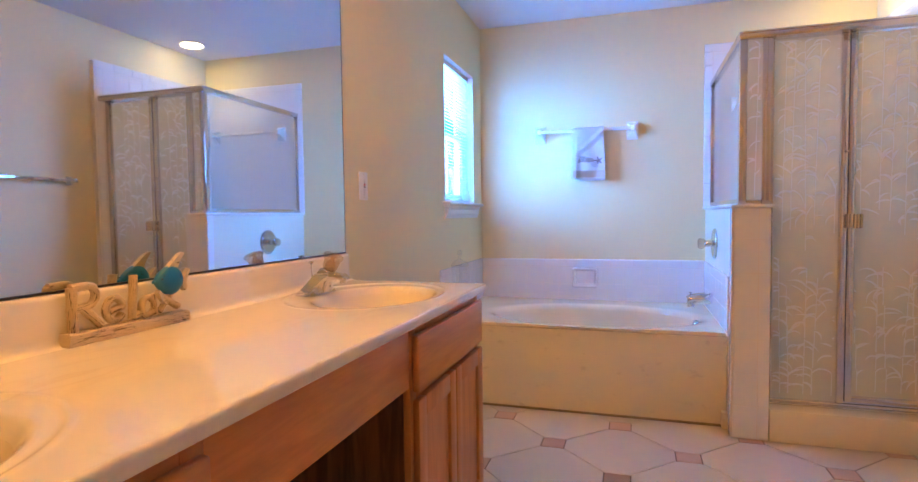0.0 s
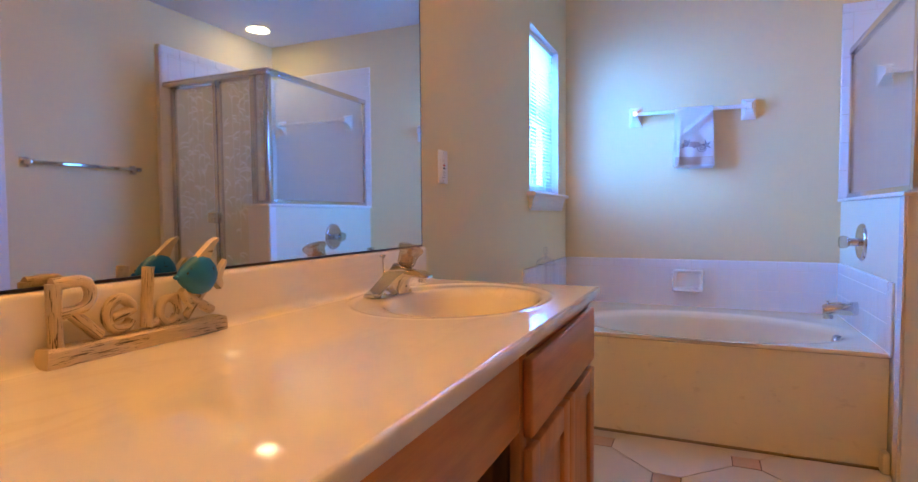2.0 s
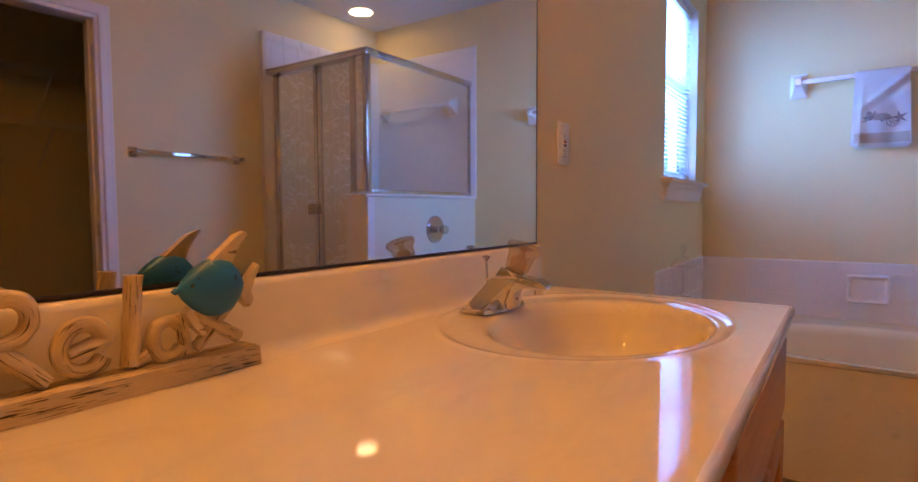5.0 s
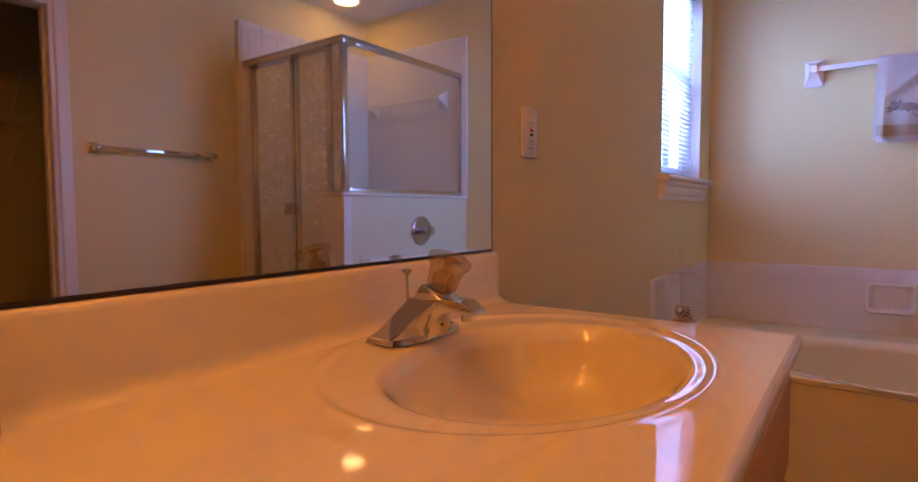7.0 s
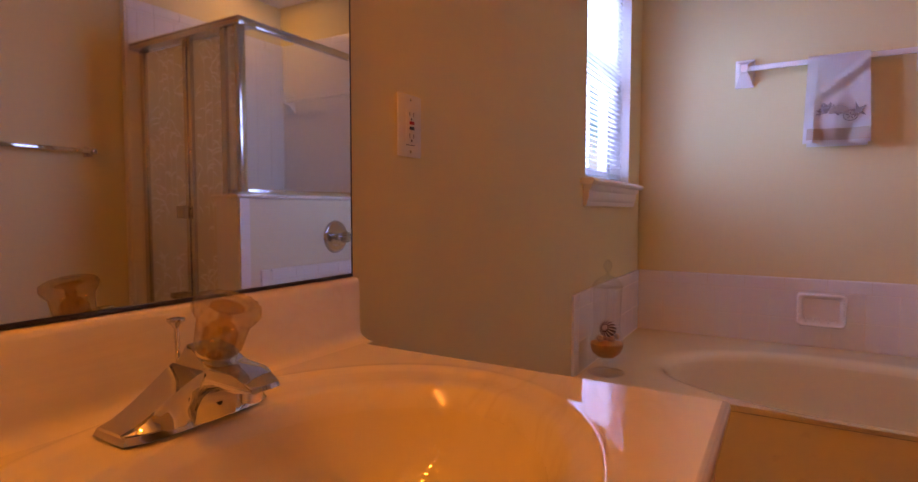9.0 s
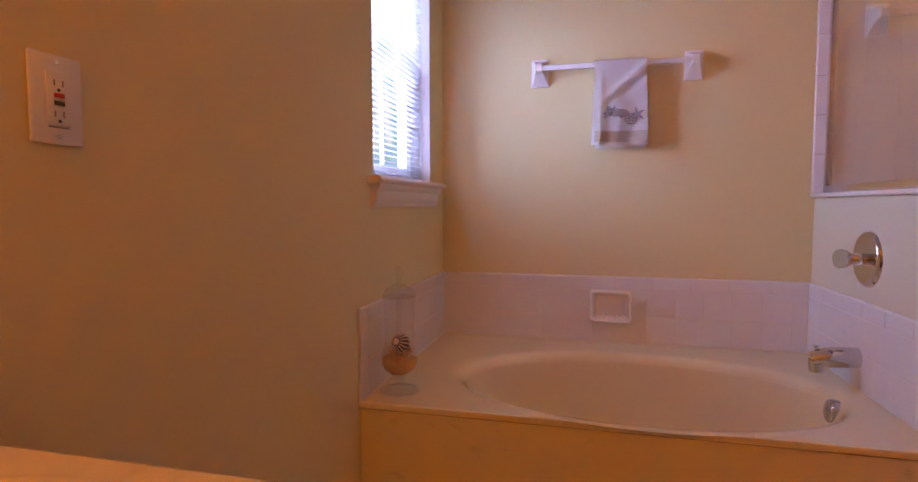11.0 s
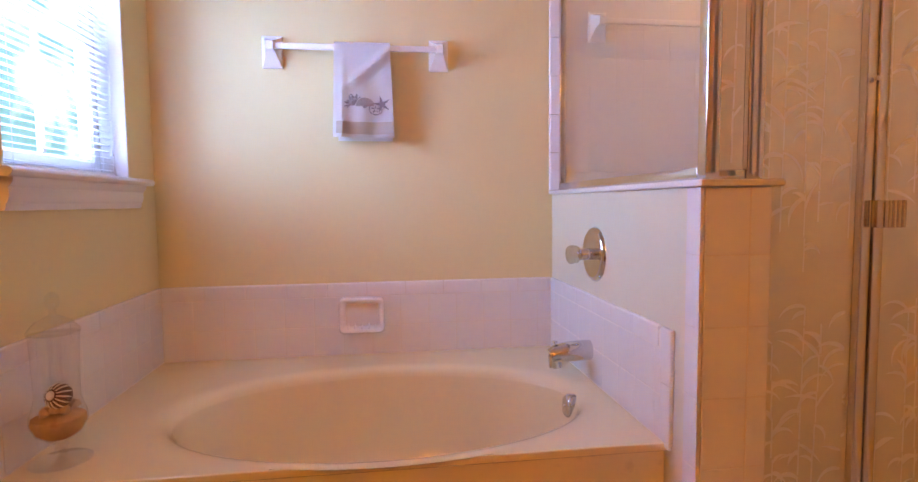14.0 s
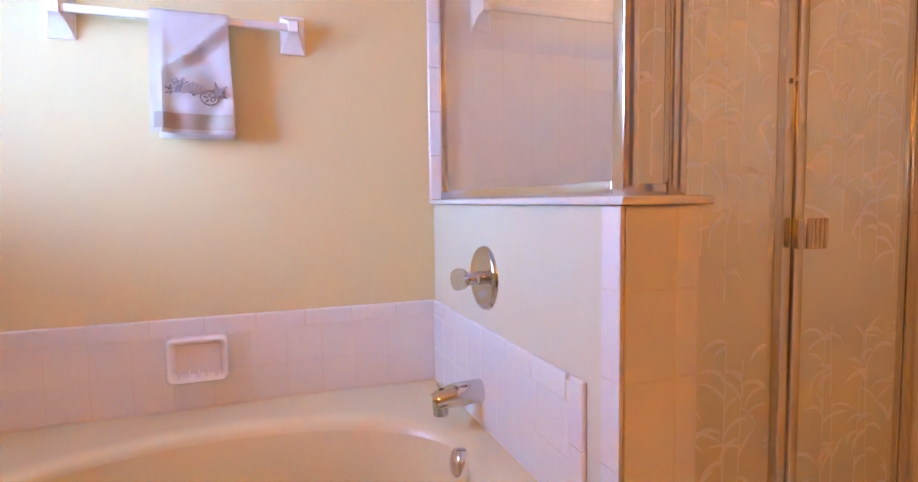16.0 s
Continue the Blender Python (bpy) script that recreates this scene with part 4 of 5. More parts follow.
can = thing("recessed_light", "round recessed ceiling light, lit, with white trim ring", "ceiling lamp")
bm = bmesh.new()
lathe(bm, ((0.078, -0.001), (0.088, -0.003), (0.094, -0.006), (0.094, -0.0005)), pose(LX, LY, ZC), n=40)
part("trim_ring", bm, TRIM, can)
bm = bmesh.new()
lathe(bm, ((0.0, -0.004), (0.05, -0.0035), (0.077, -0.002), (0.077, -0.0007), (0.0, -0.0007)), pose(LX, LY, ZC), n=40)
part("lens", bm, CAN_GLOW, can, "glowing lamp lens")

# ---- basin faucet ----
def faucet(cy):
    f = thing("basin_faucet", "chrome centerset basin faucet with clear acrylic knob", "faucet", "basin faucets", at=(-1.060, cy, COUNTER))
    bm = bmesh.new()
    prism(bm, [(-0.026, -0.080), (0.026, -0.080), (0.036, -0.060), (0.038, 0.0), (0.036, 0.060), (0.026, 0.080), (-0.026, 0.080), (-0.030, 0.0)], 0.007, pose(0, 0, -0.0005), taper=0.05)
    part("base_plate", bm, CHROME, f)
    # wings that sweep up from the ends of the plate to the spout
    for side in (-1, 1):
        bm = bmesh.new()
        secs = []
        for y, h, xa, xb, xt in ((0.077, 0.008, -0.022, 0.022, 0.018), (0.066, 0.012, -0.022, 0.029, 0.020), (0.056, 0.019, -0.022, 0.032, 0.024), (0.047, 0.027, -0.022, 0.035, 0.029),
                                 (0.038, 0.037, -0.022, 0.038, 0.036), (0.030, 0.047, -0.022, 0.042, 0.045), (0.0235, 0.056, -0.022, 0.044, 0.055), (0.020, 0.060, -0.022, 0.045, 0.060)):
            back = -0.022 + 0.030 * (h / 0.06) ** 1.4
            ring = [(xa, 0.005), (xb, 0.005), (xb - 0.5 * abs(xb - xt), 0.005 + 0.30 * (h - 0.005)), (xt - 0.35 * abs(xb - xt), 0.005 + 0.72 * (h - 0.005)), (xt, h), (back, h)]
            secs.append([bm.verts.new((x, side * y, z)) for x, z in ring])
        for a, b in zip(secs, secs[1:]):
            for k in range(6):
                bm.faces.new((a[k], a[(k + 1) % 6], b[(k + 1) % 6], b[k]))
        bm.faces.new(secs[0])
        bm.faces.new(secs[-1])
        part("wing", bm, CHROME, f)
    # centre block, slanted seat and spout in one casting: (x, z, half width)
    outline = ((-0.026, 0.004, 0.022), (-0.020, 0.018, 0.022), (-0.006, 0.040, 0.022), (0.012, 0.060, 0.020), (0.026, 0.0800, 0.017), (0.031, 0.0815, 0.017), (0.064, 0.0645, 0.022), (0.071, 0.0630, 0.0215), (0.098, 0.0615, 0.0195),
               (0.120, 0.0500, 0.0165), (0.121, 0.0455, 0.0165), (0.100, 0.0435, 0.0195), (0.082, 0.0450, 0.021), (0.070, 0.0415, 0.022), (0.059, 0.033, 0.0225), (0.051, 0.020, 0.023), (0.047, 0.004, 0.023))
    bm = bmesh.new()
    near = [bm.verts.new((x, -w, z)) for x, z, w in outline]
    far = [bm.verts.new((x, w, z)) for x, z, w in outline]
    bm.faces.new(near)
    bm.faces.new(far)
    for k in range(len(outline)):
        q = (k + 1) % len(outline)
        bm.faces.new((near[k], near[q], far[q], far[k]))
    bmesh.ops.recalc_face_normals(bm, faces=bm.faces)
    rim = [e for e in bm.edges if len({v.co.y > 0 for v in e.verts}) == 1]
    bmesh.ops.bevel(bm, geom=rim, offset=0.0018, segments=2, profile=0.5, affect="EDGES")
    sp = part("spout", bm, CHROME, f)
    bm = bmesh.new()
    lathe(bm, ((0.0105, 0.0), (0.0105, 0.014), (0.0, 0.014)), pose(0.100, 0, 0.0325), n=20)
    part("aerator", bm, SATIN, sp)
    bm = bmesh.new()
    lathe(bm, ((0.003, 0.0), (0.003, 0.0008), (0.0, 0.0008)), pose(0.0522, 0, 0.022, 0, 76, 0), n=12)
    part("screw_hole", bm, BLACK, sp)
    tilt = pose(0.049, 0, 0.0715, 0, 22, 0)
    bm = bmesh.new()
    lathe(bm, ((0.020, -0.004), (0.020, 0.003), (0.014, 0.006), (0.0, 0.006)), tilt, n=24)
    part("collar", bm, CHROME, f)
    bm = bmesh.new()
    lathe(bm, ((0.0, 0.005), (0.019, 0.005), (0.022, 0.008), (0.0235, 0.024), (0.0245, 0.036), (0.030, 0.043), (0.032, 0.048), (0.0305, 0.054), (0.024, 0.0565), (0.020, 0.054), (0.010, 0.057), (0.0, 0.0585)), tilt, n=72, flutes=18, flute=0.035)
    knob = part("knob", bm, CRYSTAL_WARM, f, "clear fluted acrylic knob")
    # Core whose amber stands in for orange light inside the clear knob.
    bm = bmesh.new()
    lathe(bm, ((0.0, 0.0055), (0.016, 0.006), (0.0165, 0.022), (0.012, 0.030), (0.006, 0.034), (0.006, 0.047), (0.016, 0.0505), (0.0, 0.0515)), tilt, n=24)
    part("knob_core", bm, CORE_WARM, knob, "clear knob core tinted with the warm light")
    bm = bmesh.new()
    tube(bm, ((-0.012, 0.0, 0.030), (-0.016, 0.0, 0.090)), 0.0026, n=10)
    lathe(bm, ((0.0028, 0.0), (0.005, 0.003), (0.009, 0.007), (0.009, 0.0095), (0.0, 0.0115)), pose(-0.016, 0.0, 0.089), n=16)
    part("lift_rod", bm, CHROME, f)
    return f


faucet(2.05)
faucet(0.745)

# ---- towel bars ----
def ceramic_bar(x0, x1, z, y, label):
    """A white ceramic towel bar on the north wall; brackets centred at x0 and x1."""
    bar = thing("towel_bar", label, "towel bar")
    for x in (x0, x1):
        bm = bmesh.new()
        box(bm, x - 0.038, x + 0.038, y - 0.010, y - 0.0005, z - 0.062, z + 0.058, bevel=0.004)
        secs = []
        for d, w, zl, zh in ((0.010, 0.033, -0.055, 0.050), (0.022, 0.026, -0.035, 0.044), (0.04, 0.018, -0.012, 0.036), (0.055, 0.015, -0.008, 0.032), (0.066, 0.013, -0.004, 0.026)):
            secs.append([bm.verts.new((x + a, y - d, z + b)) for a, b in ((-w, zl), (w, zl), (w, zh), (-w, zh))])
        for a, b in zip(secs, secs[1:]):
            for k in range(4):
                bm.faces.new((a[k], a[(k + 1) % 4], b[(k + 1) % 4], b[k]))
        bm.faces.new(secs[-1])
        bm.faces.new(secs[0])
        part("bracket", bm, CERAMIC, bar)
    part("rod", boxes((x0 + 0.010, x1 - 0.010, y - 0.058, y - 0.042, z, z + 0.022), bevel=0.004), CERAMIC, bar)
    return bar


ceramic_bar(-0.709, -0.085, 1.640, YB, "white ceramic towel bar on the wall above the tub")
ceramic_bar(0.555, 1.20, 1.765, YB - 0.010, "white ceramic towel bar on the shower tiles")
chrome_bar = thing("towel_bar", "chrome towel bar on the cream wall beside the closet door", "towel bar")
part("rod", boxes((XR - 0.068, XR - 0.056, 2.595, 3.185, 1.325, 1.345), bevel=0.002), CHROME, chrome_bar)
for y in (2.585, 3.195):
    part("bracket", boxes((XR - 0.075, XR - 0.008, y - 0.012, y + 0.012, 1.322, 1.348), (XR - 0.008, XR - 0.0005, y - 0.022, y + 0.022, 1.308, 1.362), bevel=0.003), CHROME, chrome_bar)

# ---- outlet ----
outlet = thing("wall_outlet", "white outlet plate with red and black test buttons", "outlet")
OY, OZ = 2.567, 1.206
part("plate", boxes((XL + 0.0005, XL + 0.006, OY - 0.037, OY + 0.037, OZ - 0.058, OZ + 0.058), bevel=0.003), PLASTIC, outlet)
part("insert", boxes((XL + 0.0062, XL + 0.0085, OY - 0.0165, OY + 0.0165, OZ - 0.034, OZ + 0.034), bevel=0.001), PLASTIC, outlet)
part("red_button", boxes((XL + 0.0086, XL + 0.0105, OY - 0.007, OY + 0.007, OZ + 0.002, OZ + 0.008), bevel=0.0006), RED, outlet, "red test button")
part("black_button", boxes((XL + 0.0086, XL + 0.0105, OY - 0.007, OY + 0.007, OZ - 0.008, OZ - 0.002), bevel=0.0006), BLACK, outlet, "black reset button")
for z in (OZ + 0.021, OZ - 0.019):
    for y in (OY - 0.006, OY + 0.006):
        part("slot", boxes((XL + 0.0086, XL + 0.0089, y - 0.001, y + 0.001, z - 0.004, z + 0.004)), THREAD, outlet)
    bm = bmesh.new()
    lathe(bm, ((0.0022, 0.0), (0.0022, 0.0004), (0.0, 0.0004)), pose(XL + 0.0086, OY, z - 0.009, 0, 90, 0), n=10)
    part("ground_hole", bm, BLACK, outlet)
for z in (OZ + 0.048, OZ - 0.048):
    bm = bmesh.new()
    lathe(bm, ((0.003, 0.0), (0.003, 0.0006), (0.0, 0.0009)), pose(XL + 0.006, OY, z, 0, 90, 0), n=12)
    part("screw", bm, SATIN, outlet)
part("test_mark", boxes((XL + 0.0062, XL + 0.0066, OY - 0.014, OY + 0.014, OZ - 0.0365, OZ - 0.0355)), BLACK, outlet)

# ---- soap dish ----
dish = thing("soap_dish", "white ceramic soap dish set in the tub tiles", "soap dish")
SX0, SX1, SZ0, SZ1 = -0.487, -0.312, 0.567, 0.704
yb = YB - 0.0105
def dish_ring(bm, inset, out, lip):
    """Rounded oblong ring of the dish; the lower edge reaches further out by lip."""
    cx, cz, hw, hh = (SX0 + SX1) / 2, (SZ0 + SZ1) / 2, (SX1 - SX0) / 2 - inset, (SZ1 - SZ0) / 2 - inset
    r, ring = max(0.006, 0.018 - inset * 0.3), []
    for qx, qz, a0 in ((1, 1, 0), (-1, 1, 90), (-1, -1, 180), (1, -1, 270)):
        for k in range(5):
            a = radians(a0 + 22.5 * k)
            x, z = cx + qx * (hw - r) + r * math.cos(a), cz + qz * (hh - r) + r * math.sin(a)
            f = max(0.0, min(1.0, (cz - z) / hh)) ** 2
            ring.append(bm.verts.new((x, yb - out - lip * f, z)))
    return ring


bm = bmesh.new()
rings = [dish_ring(bm, *q) for q in ((0, 0, 0), (0, 0.024, 0.012), (0.003, 0.031, 0.016), (0.008, 0.034, 0.018), (0.013, 0.031, 0.016), (0.018, 0.024, 0.012), (0.024, 0.009, 0.004))]
for p, q in zip(rings, rings[1:]):
    for i in range(len(p)):
        j = (i + 1) % len(p)
        f = bm.faces.new((p[i], p[j], q[j], q[i]))
        f.smooth = True
bm.faces.new(rings[-1])
bmesh.ops.recalc_face_normals(bm, faces=bm.faces)
part("bowl", bm, CERAMIC, dish)
bm = bmesh.new()
for k in range(5):
    x = SX0 + 0.035 + 0.0262 * k
    tube(bm, ((x, yb - 0.012, SZ0 + 0.032), (x, yb - 0.036, SZ0 + 0.018)), 0.0032, n=8)
part("drip_ridges", bm, CERAMIC, dish)

# ---- hand towel ----
def towel_surface(x, s):
    """Point of the folded towel: x across 0..1, s along from the front hem over the rod to the back hem."""
    top_z, front, back = 1.671, 0.338, 0.36
    r = 0.0165
    wide = 0.205 + 0.022 * max(0, 1 - s / front) if s < front else 0.205
    px = -0.478 + wide * x - 0.010 * max(0, 1 - s / front)
    ripple = 0.008 * math.sin(5.2 * x + 1.1) + 0.007 * max(0.0, 1 - s / 0.11) * math.sin(16 * x + 0.6) + 0.006 * math.sin(13 * x + 9 * s) + 0.004 * math.sin(9 * x - 26 * s)
    yc = YB - 0.050
    if s < front:
        hang = 1 - s / front
        line = x - 0.08 - 1.9 * max(0.0, 0.52 - hang)
        crease = 0.013 * math.exp(-(line / 0.10) ** 2) * min(1, 6 * max(0.0, 0.56 - hang)) - 0.007 * math.exp(-((line - 0.24) / 0.09) ** 2) * min(1, 6 * max(0.0, 0.56 - hang))
        crease += 0.010 * math.exp(-((x - 0.16) / 0.05) ** 2) * min(1.0, 2.2 * hang)
        fold = 0.003 * math.sin(7 * x + 30 * s) * min(1, 4 * hang)
        return Vector((px, yc - r - 0.004 - ripple * hang - crease - fold, top_z - r + s - front))
    if s < front + math.pi * r:
        a = (s - front) / r
        return Vector((px, yc - r * math.cos(a) - 0.004 * math.cos(a), top_z - r + r * math.sin(a)))
    d = s - front - math.pi * r
    return Vector((px + 0.006 * d / back, yc + r - 0.002 + 0.008 * min(1, d / 0.2) - 0.5 * ripple * d / back, top_z - r - d))


def towel_patch(x0, x1, s0, s1, nx, ns, lift, thick):
    bm = bmesh.new()
    rows = []
    for k in range(ns + 1):
        s = s0 + (s1 - s0) * k / ns
        row = []
        for i in range(nx + 1):
            x = x0 + (x1 - x0) * i / nx
            p = towel_surface(x, s)
            e = 0.002
            du = towel_surface(min(1, x + e), s) - towel_surface(max(0, x - e), s)
            dv = towel_surface(x, s + e) - towel_surface(x, max(0, s - e))
            nrm = du.cross(dv).normalized()
            if lift and nrm.y > 0 and s < 0.338:
                nrm = -nrm
            row.append(bm.verts.new(p + nrm * lift))
        rows.append(row)
    for a, b in zip(rows, rows[1:]):
        for i in range(nx):
            bm.faces.new((a[i], a[i + 1], b[i + 1], b[i]))
    bmesh.ops.solidify(bm, geom=list(bm.faces), thickness=thick)
    return bm


towel = thing("hand_towel", "white hand towel with embroidered shells hung folded over the ceramic bar", "towel")
part("cloth", towel_patch(0, 1, 0, 0.338 + math.pi * 0.0165 + 0.347, 28, 66, 0.0, 0.003), TOWEL, towel)
part("satin_band", towel_patch(0.06, 0.985, 0.012, 0.058, 20, 6, 0.0035, 0.001), SATEEN, towel, "beige satin hem band")
part("hem", towel_patch(0.02, 0.995, 0.058, 0.063, 20, 2, 0.0042, 0.001), TOWEL, towel)


def stitch(points, width, name, material, closed=False):
    """A flat embroidered strand through points (x across in metres, z up in metres) on the towel's front."""
    bm = bmesh.new()
    def on(px, pz):
        s = 0.338 - (1.6545 - pz)
        wide = 0.205 + 0.022 * max(0, 1 - s / 0.338)
        x = (px + 0.478 + 0.010 * max(0, 1 - s / 0.338)) / wide
        p = towel_surface(min(1, max(0, x)), s)
        return Vector((px, p.y - 0.0068, pz))
    if closed:
        bm.faces.new([bm.verts.new(on(*p)) for p in points])
        r = bmesh.ops.extrude_face_region(bm, geom=list(bm.faces))
        bmesh.ops.translate(bm, vec=(0, -0.0012, 0), verts=[g for g in r["geom"] if isinstance(g, bmesh.types.BMVert)])
    else:
        tube(bm, [on(*p) for p in points], width, n=6)
    return part(name, bm, material, towel)


# starfish
cx, cz = -0.306, 1.440
star = []
for k in range(10):
    a = math.pi / 2 + 0.25 + k * math.pi / 5
    r = 0.034 if k % 2 == 0 else 0.010
    star.append((cx + r * math.cos(a), cz + r * math.sin(a)))
stitch(star, 0, "starfish_embroidery", THREAD, closed=True)
# scallop shell
fan = [(-0.392, 1.432)] + [(-0.368 + 0.034 * math.cos(a), 1.436 + 0.026 * math.sin(a)) for a in [radians(d) for d in range(190, -30, -20)]]
stitch(fan, 0, "shell_embroidery", THREAD_PALE, closed=True)
for d in range(20, 170, 25):
    stitch([(-0.372, 1.424), (-0.368 + 0.033 * math.cos(radians(d)), 1.438 + 0.025 * math.sin(radians(d)))], 0.0009, "shell_rib", THREAD)
# sand dollar
stitch([(-0.330 + 0.024 * math.cos(radians(d)), 1.421 + 0.020 * math.sin(radians(d))) for d in range(0, 361, 30)], 0.0014, "sand_dollar_rim", THREAD)
for k in range(5):
    a = math.pi / 2 + k * 2 * math.pi / 5
    stitch([(-0.330 + 0.004 * math.cos(a), 1.421 + 0.004 * math.sin(a)), (-0.330 + 0.016 * math.cos(a), 1.421 + 0.014 * math.sin(a))], 0.0018, "sand_dollar_petal", THREAD)
# coral
rnd = random.Random(4)
for k in range(11):
    a = radians(55 + 13 * k)
    p0 = (-0.408, 1.436)
    p1 = (p0[0] + 0.020 * math.cos(a), p0[1] + 0.024 * math.sin(a))
    p2 = (p1[0] + 0.016 * math.cos(a + rnd.uniform(-0.5, 0.5)), p1[1] + 0.017 * math.sin(a + rnd.uniform(-0.5, 0.5)))
    stitch([p0, p1, p2], 0.0017, "coral_branch", THREAD)
    stitch([p1, (p1[0] + 0.011 * math.cos(a + 0.8), p1[1] + 0.011 * math.sin(a + 0.8))], 0.0013, "coral_branch", THREAD)

# ---- Relax sign with fish ----
sign = thing("relax_sign", "distressed cream wooden sign spelling Relax with a turquoise fish", "sign", at=(-0.006, 0.011, 0))
SGX, BT = -1.108, COUNTER + 0.025
bm = bmesh.new()
n_seg = 24
secs = []
for i in range(n_seg + 1):
    y = 1.238 + (1.540 - 1.238) * i / n_seg
    w = 0.0015 * noise.noise(Vector((y * 30, 3, 0)))
    secs.append([bm.verts.new((SGX - 0.019, y, COUNTER + 0.0006)), bm.verts.new((SGX + 0.019 + w, y, COUNTER + 0.0006)),
                 bm.verts.new((SGX + 0.017 + w, y + (0.004 if i == 0 else 0), BT - 0.003)), bm.verts.new((SGX + 0.013, y + (0.006 if i == 0 else -0.005 if i == n_seg else 0), BT + w)),
                 bm.verts.new((SGX - 0.016, y + (0.006 if i == 0 else -0.005 if i == n_seg else 0), BT))])
uv = bm.loops.layers.uv.verify()
for a, b in zip(secs, secs[1:]):
    for k in range(5):
        f = bm.faces.new((a[k], a[(k + 1) % 5], b[(k + 1) % 5], b[k]))
        for loop, v in zip(f.loops, (k, k + 1, k + 1, k)):
            loop[uv].uv = (loop.vert.co.y, 0.022 * v)
bm.faces.new(secs[0])
bm.faces.new(secs[-1])
part("base", bm, CRACKED, sign, "weathered cream plank base")


def arc(cy, cz, ry, rz, a0, a1, n=14):
    return [(SGX, cy + ry * math.cos(radians(a0 + (a1 - a0) * i / n)), cz + rz * math.sin(radians(a0 + (a1 - a0) * i / n))) for i in range(n + 1)]


def stick(p, q, n=8):
    return [tuple(Vector((SGX, *p)).lerp(Vector((SGX, *q)), i / n)) for i in range(n + 1)]


def letter(name, *strokes):
    bm = bmesh.new()
    for i, (pts, r) in enumerate(strokes):
        tube(bm, pts, r * 0.92, n=16, rough=0.24, seed=i + 3 * ord(name[-1]))
    return part(name, bm, CRACKED, sign)


letter("letter_R", (stick((1.261, BT - 0.003), (1.260, BT + 0.087)), 0.0105),
       (stick((1.258, BT + 0.086), (1.290, BT + 0.087), 4) + arc(1.291, BT + 0.068, 0.019, 0.020, 85, -85) + stick((1.290, BT + 0.047), (1.262, BT + 0.043), 4), 0.0095),
       (stick((1.281, BT + 0.044), (1.320, BT + 0.005)), 0.0095))
letter("letter_e", (stick((1.338, BT + 0.027), (1.366, BT + 0.034), 4) + arc(1.352, BT + 0.031, 0.021, 0.023, 12, 330, 22), 0.0088))
letter("letter_l", (stick((1.395, BT + 0.004), (1.401, BT + 0.098)), 0.0098), (stick((1.396, BT + 0.006), (1.412, BT + 0.012), 3), 0.0085))
letter("letter_a", (arc(1.435, BT + 0.024, 0.017, 0.020, 40, 330, 18), 0.0080), (stick((1.449, BT + 0.050), (1.456, BT + 0.004)), 0.0075))
letter("letter_x", (stick((1.468, BT + 0.044), (1.521, BT + 0.011)), 0.0088), (stick((1.466, BT + 0.006), (1.527, BT + 0.072)), 0.0080))
FY, FZ, FXX = 1.477, BT + 0.078, SGX + 0.020
bm = bmesh.new()
rings = []
NB = 22
outline = [(-0.046, 0.0015), (-0.043, 0.004), (-0.040, 0.003), (-0.034, 0.012), (-0.024, 0.022), (-0.010, 0.031), (0.006, 0.034), (0.020, 0.030), (0.030, 0.020), (0.035, 0.010), (0.037, 0.004)]
for u, h in outline:
    t = 0.017 * min(1, (h / 0.034) ** 0.7 + 0.05)
    rings.append([bm.verts.new((FXX + t * math.cos(2 * math.pi * k / NB), FY + u, FZ + h * math.sin(2 * math.pi * k / NB))) for k in range(NB)])
for a, b in zip(rings, rings[1:]):
    for k in range(NB):
        bm.faces.new((a[k], a[(k + 1) % NB], b[(k + 1) % NB], b[k]))
bm.faces.new(rings[0])
bm.faces.new(rings[-1])
fish = part("fish", bm, FISH_BLUE, sign, "turquoise painted wooden fish")
for nm, outl in (("dorsal_fin", [(-0.008, 0.028), (0.008, 0.030), (0.022, 0.024), (0.027, 0.036), (0.034, 0.048), (0.045, 0.060), (0.042, 0.063), (0.029, 0.058), (0.013, 0.045)]),
                 ("tail_fin", [(0.030, -0.010), (0.036, -0.002), (0.046, 0.012), (0.058, 0.024), (0.060, 0.020), (0.052, 0.004), (0.046, -0.010), (0.050, -0.022), (0.044, -0.030), (0.034, -0.020)]),
                 ("side_fin", [(-0.030, -0.018), (-0.022, -0.030), (-0.010, -0.052), (-0.014, -0.054), (-0.026, -0.042), (-0.036, -0.024)])):
    bm = bmesh.new()
    prism(bm, outl, 0.012, Matrix(((0, 0, 1, FXX - 0.006), (1, 0, 0, FY), (0, 1, 0, FZ), (0, 0, 0, 1))), taper=0.08)
    part(nm, bm, DRIFT, fish, "cream distressed fin")
bm = bmesh.new()
lathe(bm, ((0.0022, 0.0), (0.0015, 0.0012), (0.0, 0.0015)), pose(FXX + 0.0125, FY - 0.030, FZ + 0.006, 0, 90, 0), n=12)
part("eye", bm, BLACK, fish)

